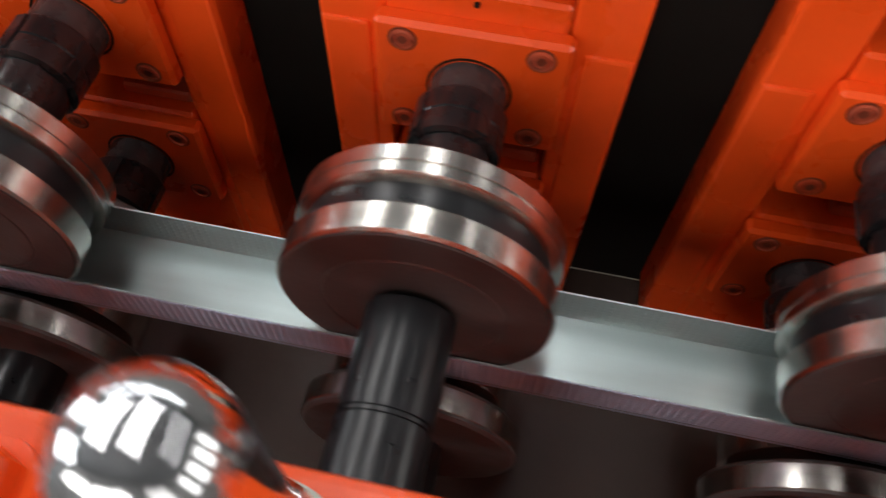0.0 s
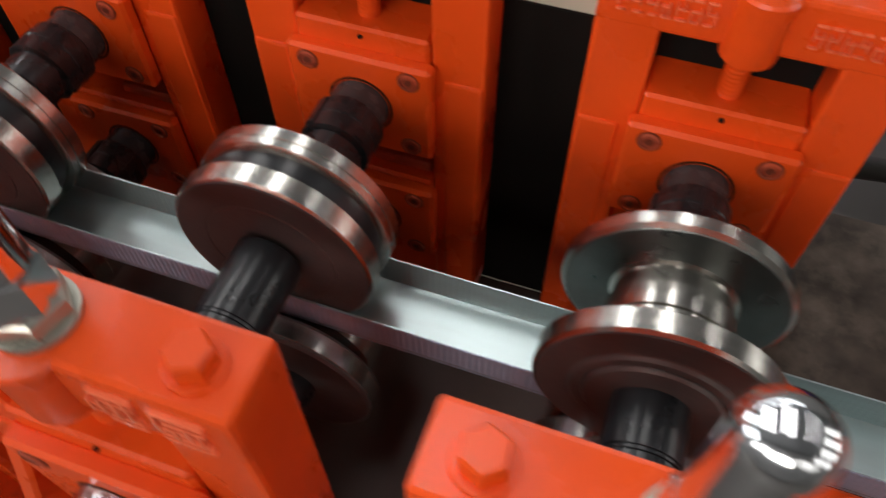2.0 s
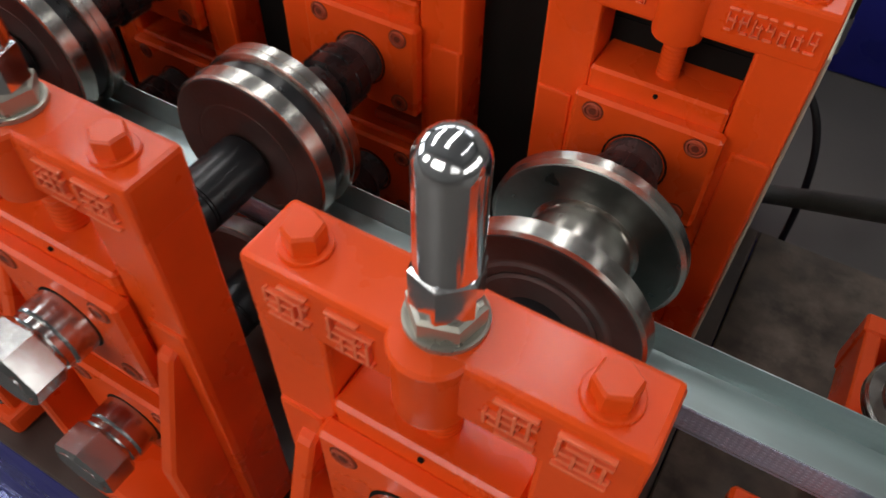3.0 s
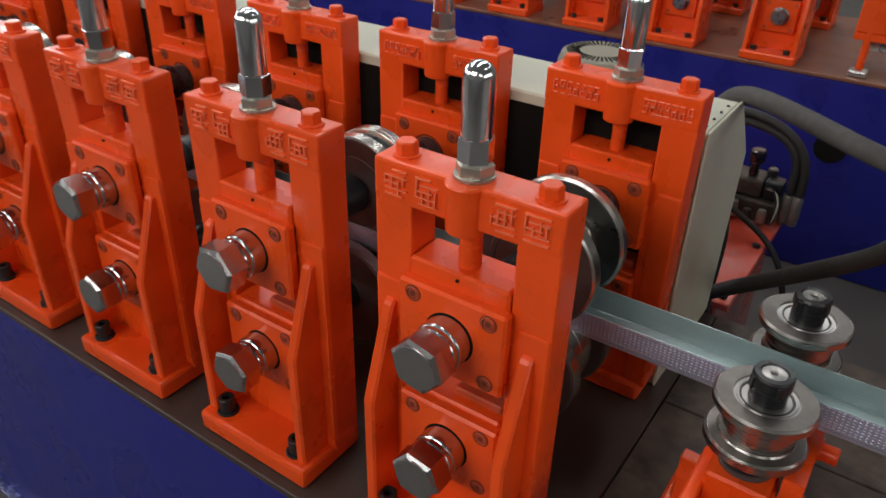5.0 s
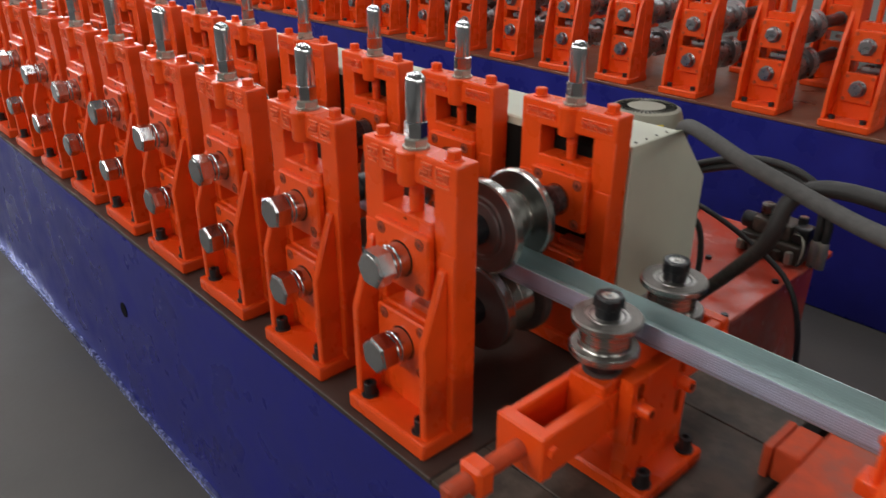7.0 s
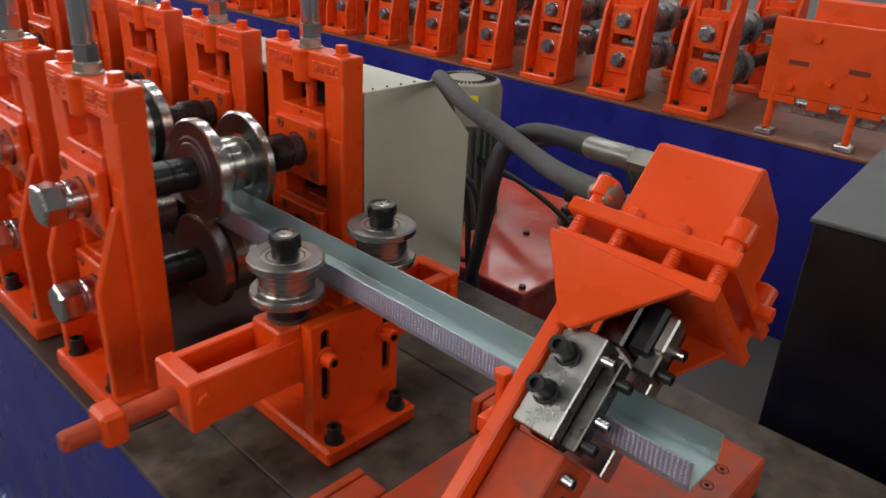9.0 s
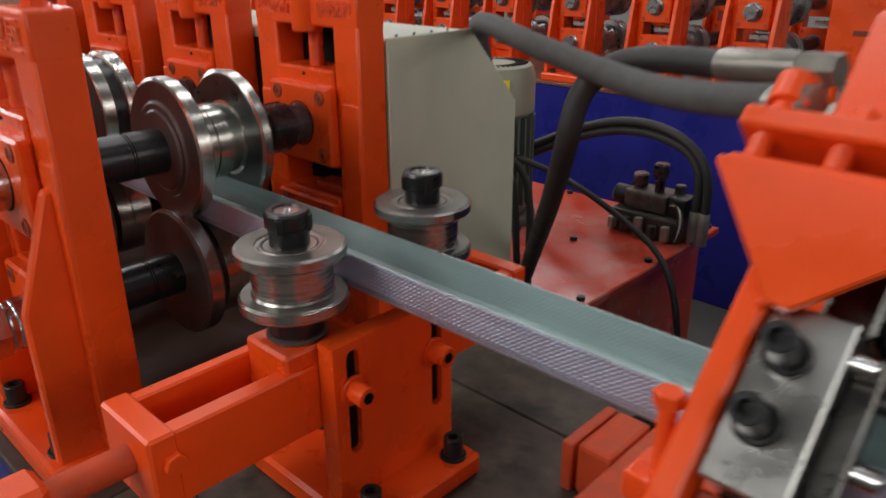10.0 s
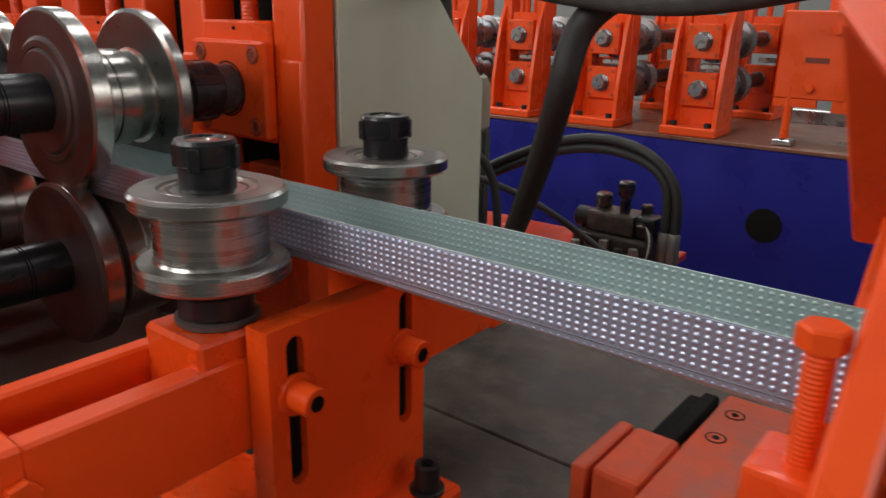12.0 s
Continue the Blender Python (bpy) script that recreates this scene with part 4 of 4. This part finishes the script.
def valve_block():
    t = thing("valve_block", "dark oily hydraulic valve block with knobs and wires on the tank", "hydraulic valve")
    x, y, z = 0.0, 1.3, -0.117
    part("block", boxbm(x - 0.085, x + 0.085, y - 0.05, y + 0.05, z, z + 0.052, 0.005, 2), GRIME, t)
    part("valve_body", boxbm(x - 0.062, x + 0.045, y - 0.035, y + 0.04, z + 0.0525, z + 0.098, 0.007, 2), GRIME, t)
    part("solenoid", rod(bmesh.new(), 0.023, x - 0.1, x - 0.063, "x", (0, y, z + 0.072), 20, 0.004), BLACK_BOLT, t)
    part("solenoid", boxbm(x + 0.046, x + 0.088, y - 0.03, y + 0.02, z + 0.0525, z + 0.1, 0.007, 2), BLACK_BOLT, t)
    for dx, dy, h, r in ((-0.04, 0.0, 0.132, 0.017), (0.013, -0.01, 0.165, 0.017), (0.052, 0.012, 0.118, 0.012)):
        part("knob", lathe(rod(bmesh.new(), 0.011, z + 0.09, z + h - 0.022, "z", (x + dx, y + dy, 0), 14), [(r, z + h - 0.03), (r * 1.08, z + h - 0.026), (r * 1.08, z + h - 0.004), (r * 0.85, z + h)], "z", (x + dx, y + dy, 0), 8), DIE_DARK, t, "worn steel knob")
    for dx in (0.103, 0.124):
        part("hose_end", lathe(hexbolt(bmesh.new(), 0.013, z + 0.018, z + 0.036, "z", (x + dx, y - 0.012, 0)), [(0.0115, z), (0.0125, z + 0.036), (0.0125, z + 0.07), (0.011, z + 0.074)], "z", (x + dx, y - 0.012, 0), 18), ZINC, t, "zinc plated hose end")
    for k in range(5):
        part("fitting", hexbolt(bmesh.new(), 0.011, z + 0.01, z + 0.035 + 0.006 * (k % 3), "z", (x - 0.07 + 0.033 * k, y - 0.062, 0), k * 0.3), GRIME if k % 2 else ZINC, t)
    for k in range(3):
        tube("wire", [(x + 0.05, y - 0.03, z + 0.08), (x + 0.075 + 0.01 * k, y - 0.045, z + 0.11 - 0.012 * k), (x + 0.09 + 0.008 * k, y - 0.05, z + 0.06), (x + 0.085, y - 0.06, z + 0.008)], 0.0022, BEIGE if k == 1 else RUBBER, t, "thin loose wire")
    return t


valve_block()


def hose(name, label, pts, r, mat, ferrule=None):
    t = thing(name, label, "hose", group="hydraulic hoses")
    tube("hose_body", pts, r, mat, t)
    if ferrule:
        a, b = (Vector(p) for p in ferrule)
        q = (b - a).to_track_quat("Z", "Y").to_matrix().to_4x4()
        d = (b - a).length
        bm = lathe(bmesh.new(), [(r, 0), (r * 1.1, 0.004), (r * 1.1, d * 0.62), (r * 1.05, d * 0.66), (r * 1.05, d * 0.7)], "z", (0, 0, 0), 24)
        hexbolt(bm, r * 1.12, d * 0.7, d, "z")
        bmesh.ops.transform(bm, matrix=Matrix.Translation(a) @ q, verts=bm.verts[:])
        part("ferrule", bm, FERRULE, t, "dull zinc plated hose ferrule")
    return t


hose("hydraulic_hose", "thick grey sleeved hydraulic hose to the cutting head", [(-0.05, 0.85, 0.0), (0.0, 0.72, 0.25), (0.06, 0.61, 0.38), (0.11, 0.55, 0.41), (0.2, 0.49, 0.408), (0.257, 0.458, 0.402), (0.316, 0.446, 0.392), (0.39, 0.42, 0.384), (0.46, 0.385, 0.381), (0.53, 0.34, 0.39), (0.6, 0.305, 0.402)], 0.0128, SLEEVE, ((0.582, 0.3135, 0.3978), (0.612, 0.299, 0.404)))
hose("hydraulic_hose", "thick black hydraulic return hose with zinc ferrule", [(0.492, 0.434, 0.402), (0.455, 0.444, 0.401), (0.411, 0.457, 0.398), (0.365, 0.46, 0.388), (0.34, 0.448, 0.362), (0.338, 0.438, 0.33), (0.332, 0.438, 0.295), (0.257, 0.524, 0.2), (0.174, 0.611, 0.1), (0.092, 0.70, 0.0), (0.0, 0.79, -0.12), (-0.06, 0.85, -0.3), (-0.07, 0.9, -0.4)], 0.0128, RUBBER, ((0.488, 0.435, 0.402), (0.59, 0.417, 0.409)))
for k in range(2):
    o = 0.021 * k
    hose("valve_hose", "thin black hydraulic hose arching from the motor to the valve", [(-0.42, 1.26, -0.02 - o), (-0.365, 1.29, 0.018 - o), (-0.235, 1.3, 0.085 - o), (-0.09, 1.3, 0.135 - o), (0.05, 1.3, 0.12 - o), (0.13 - o, 1.295, 0.045), (0.124 - o, 1.288, -0.03), (0.124 - o, 1.288, -0.06)], 0.0105, RUBBER)
hose("cable", "thin black cable hanging over the tank", [(-0.36, 1.09, 0.06), (-0.253, 1.1, 0.057), (-0.112, 1.12, 0.025), (0.0, 1.15, -0.045), (0.09, 1.15, -0.09), (0.15, 1.12, -0.14), (0.19, 1.1, -0.26), (0.195, 1.1, -0.45), (0.19, 1.1, FLOOR + 0.008)], 0.007, RUBBER)


for k in range(2):
    hose("cable", "thin black electric cable hanging behind the line", [(0.06 - 0.03 * k, 0.625, 0.2), (0.07 - 0.03 * k, 0.67, 0.205), (0.09 - 0.03 * k, 0.7, 0.17), (0.095 - 0.03 * k, 0.705, 0.08), (0.085 - 0.02 * k, 0.71, -0.05), (0.12, 0.72 + 0.02 * k, -0.25), (0.22 + 0.05 * k, 0.76, -0.5), (0.36, 0.8 + 0.05 * k, FLOOR + 0.01), (0.6, 0.78, FLOOR + 0.01)], 0.006, RUBBER)


# ---- control desk ----
def control_desk():
    t = thing("control_desk", "black control desk with grey top on the floor behind the line", "control desk")
    foot = [(0.66, 0.82), (1.258, 0.873), (1.206, 1.471), (0.608, 1.418)]
    part("cabinet", prism(bmesh.new(), foot, FLOOR, 0.252, "xy", 0.003), CAB_BLACK, t)
    part("desk_top", prism(bmesh.new(), [(0.655, 0.814), (1.264, 0.868), (1.211, 1.476), (0.602, 1.423)], 0.252, 0.26, "xy", 0.002), CAB_GREY, t, "grey sheet-metal desk top")
    return t


control_desk()

# ---- second forming line across the aisle ----
FAR_Y, FAR_PITCH, FAR_X0, FAR_Z = 2.12, 0.32, -0.17, 0.035
FAR_N = 18


def far_bed():
    t = thing("machine_bed", "long dark blue bed of the second forming line across the aisle", "machine bed")
    x0, x1 = -6.5, 4.0
    part("side_beam", boxbm(x0, x1, 2.05, 2.11, FLOOR, FAR_Z - 0.012, 0.006), BLUE, t)
    part("side_beam", boxbm(x0, x1, 2.84, 2.9, FLOOR, FAR_Z - 0.012, 0.006), BLUE, t)
    part("top_plate", boxbm(x0, x1, 2.048, 2.9, FAR_Z - 0.012, FAR_Z, 0.002), FAR_BED, t, "brown worn top plate, orange reflection in its colour")
    for x in (0.09, 1.5, -1.4):
        # the holes' inner shade is painted on as black discs
        part("lifting_hole", rod(bmesh.new(), 0.05, 2.0475, 2.07, "y", (x, 0, -0.19), 28), DARK, t, "round lifting hole drawn as a black disc")
    for a, c in ((x0 + 0.004, x0 + 0.016), (x1 - 0.016, x1 - 0.004)):
        part("end_plate", boxbm(a, c, 2.111, 2.839, FLOOR, FAR_Z - 0.013), BLUE, t)
    return t


far_bed()


def far_stand():
    t = thing("roll_stand", "orange roll stand of the second line with slanted side ribs", "roll stand", group="roll stands of the second line")
    z1, z2 = 0.132, 0.271
    bm = bmesh.new()
    for s in (-1, 1):
        xa, xb = sorted((s * 0.05, s * 0.085))
        box(bm, xa, xb, 0.02, 0.075, 0.02, 0.47, 0.002)
    box(bm, -0.085, 0.085, 0.0205, 0.0745, 0.44, 0.49, 0.002)
    box(bm, -0.052, 0.052, 0.0205, 0.0745, 0.02, 0.09, 0.001)
    part("frame", bm, ORANGE, t)
    part("base_plate", boxbm(-0.085, 0.085, -0.06, 0.085, 0, 0.026, 0.004), ORANGE, t)
    for s in (-1, 1):
        xa, xb = sorted((s * 0.07, s * 0.083))
        part("rib", prism(bmesh.new(), [(0.022, 0.02), (-0.045, 0.02), (-0.04, 0.12), (-0.01, 0.3), (0.022, 0.38)], xa, xb, "yz", 0.002), ORANGE, t)
        part("anchor_bolt", hexbolt(bmesh.new(), 0.011, 0.026, 0.04, "z", (s * 0.052, -0.03, 0)), BLACK_BOLT, t)
    for z in (z1, z2):
        part("cover_plate", boxbm(-0.052, 0.052, 0.002, 0.03, z - 0.05, z + 0.05, 0.003), ORANGE, t)
        for sx in (-1, 1):
            for sz in (-1, 1):
                part("cover_screw", rod(bmesh.new(), 0.006, -0.0, 0.004, "y", (sx * 0.041, 0, z + sz * 0.038), 10), ORANGE_WORN, t)
        part("shaft_nut", lathe(hexbolt(bmesh.new(), 0.025, 0.003, -0.024, "y", (0, 0, z), 0.3), [(0.028, 0.004), (0.028, -0.002), (0.026, -0.003)], "y", (0, 0, z), 24), FAR_NUT, t, "plated hexagon nut")
    part("packing_strip", boxbm(-0.01, 0.05, 0.02, 0.06, 0.19, 0.206, 0.002), DIE, t)
    part("adjusting_screw", rod(bmesh.new(), 0.01, 0.32, 0.56, "z", (0, 0.045, 0), 16), ORANGE, t)
    part("bearing_block", boxbm(-0.049, 0.049, 0.028, 0.07, 0.23, 0.345, 0.002), ORANGE, t)
    return t


def far_shaft():
    t = thing("roller_shaft", "idle roller shaft with steel rolls on the second line", "roller shaft", group="idle roller shafts")
    part("shaft", rod(bmesh.new(), 0.024, 0.06, 0.6, "y", (0, 0, 0), 24), BLACK_STEEL, t)
    part("roll", lathe(bmesh.new(), [(0.05, 0.1), (0.066, 0.102), (0.066, 0.125), (0.063, 0.126), (0.063, 0.129), (0.066, 0.13), (0.066, 0.15), (0.045, 0.152), (0.045, 0.25), (0.062, 0.252), (0.062, 0.3), (0.05, 0.302)], "y", (0, 0, 0), 36), FAR_NUT, t, "dull turned forming roll")
    return t


fs, fsh = far_stand(), far_shaft()
fs.matrix_world = pose(FAR_X0, FAR_Y, FAR_Z)
fsh.matrix_world = pose(FAR_X0, FAR_Y, FAR_Z + 0.132)
copy_thing(fsh, pose(FAR_X0, FAR_Y, FAR_Z + 0.271))
for k in range(1, FAR_N):
    x = FAR_X0 - k * FAR_PITCH
    copy_thing(fs, pose(x, FAR_Y, FAR_Z))
    copy_thing(fsh, pose(x, FAR_Y, FAR_Z + 0.132))
    copy_thing(fsh, pose(x, FAR_Y, FAR_Z + 0.271))
for k in range(FAR_N):
    copy_thing(fs, pose(FAR_X0 - k * FAR_PITCH, FAR_Y + 0.56, FAR_Z))


def far_guide():
    t = thing("entry_guide", "orange entry guide frame with slots on the second line", "guide frame")
    x0 = 0.055
    part("front_plate", boxbm(x0, x0 + 0.42, 2.09, 2.11, FAR_Z + 0.13, FAR_Z + 0.36, 0.003), ORANGE, t)
    part("upper_plate", boxbm(x0 + 0.1, x0 + 0.36, 2.12, 2.2, FAR_Z + 0.3, FAR_Z + 0.42, 0.003), ORANGE, t)
    for dx in (0.06, 0.235):
        # slots are dark orange strips, their shade in the colour
        part("slot", boxbm(x0 + dx + 0.008, x0 + dx + 0.068, 2.0885, 2.0905, FAR_Z + 0.226, FAR_Z + 0.24), RECESS, t)
    for da, db, h in ((0.0, 0.11, 0.022), (0.15, 0.21, 0.03), (0.25, 0.36, 0.02)):
        part("lower_tongue", boxbm(x0 + da, x0 + db, 2.0905, 2.1095, FAR_Z + 0.13 - h, FAR_Z + 0.1295), ORANGE, t)
    for dx in (0.04, 0.285):
        leg = part("leg", rod(bmesh.new(), 0.011, FAR_Z + 0.02, FAR_Z + 0.16, "z", (x0 + dx, 2.1, 0), 16), ORANGE, t)
        part("foot", boxbm(x0 + dx - 0.026, x0 + dx + 0.026, 2.075, 2.125, FAR_Z + 0.001, FAR_Z + 0.018, 0.003), DIE, leg)
    for dx, dz in ((0.09, 0.16), (0.2, 0.19), (0.3, 0.17), (0.14, 0.31), (0.36, 0.33)):
        part("clamp_screw", hexbolt(bmesh.new(), 0.012, 2.092, 2.076, "y", (x0 + dx, 0, FAR_Z + dz), dx), ORANGE, t)
    part("bar", boxbm(x0 + 0.02, x0 + 0.5, 2.22, 2.26, FAR_Z + 0.05, FAR_Z + 0.09, 0.003), DIE, t)
    return t


far_guide()


# ---- movement ----
def motions():
    rows = []
    for k in range(5):
        t = 3.0 * k
        rows.append((t, pose(END_AT[1] + SPEED * (t - END_AT[0]), 0, STRIP_Z)))
    walk(strip, rows)
    rate = math.degrees(SPEED / 0.052)
    for ob, k, upper in SHAFTS:
        s = -1 if upper else 1
        start = (k * 37) % 60 + (0 if upper else 21)
        rows = []
        for i in range(17):
            t = 12.0 * i / 16
            rows.append((t, pose(-k * PITCH, 0, Z_UP if upper else Z_LOW, 0, start + s * rate * t, 0)))
        walk(ob, rows)


motions()
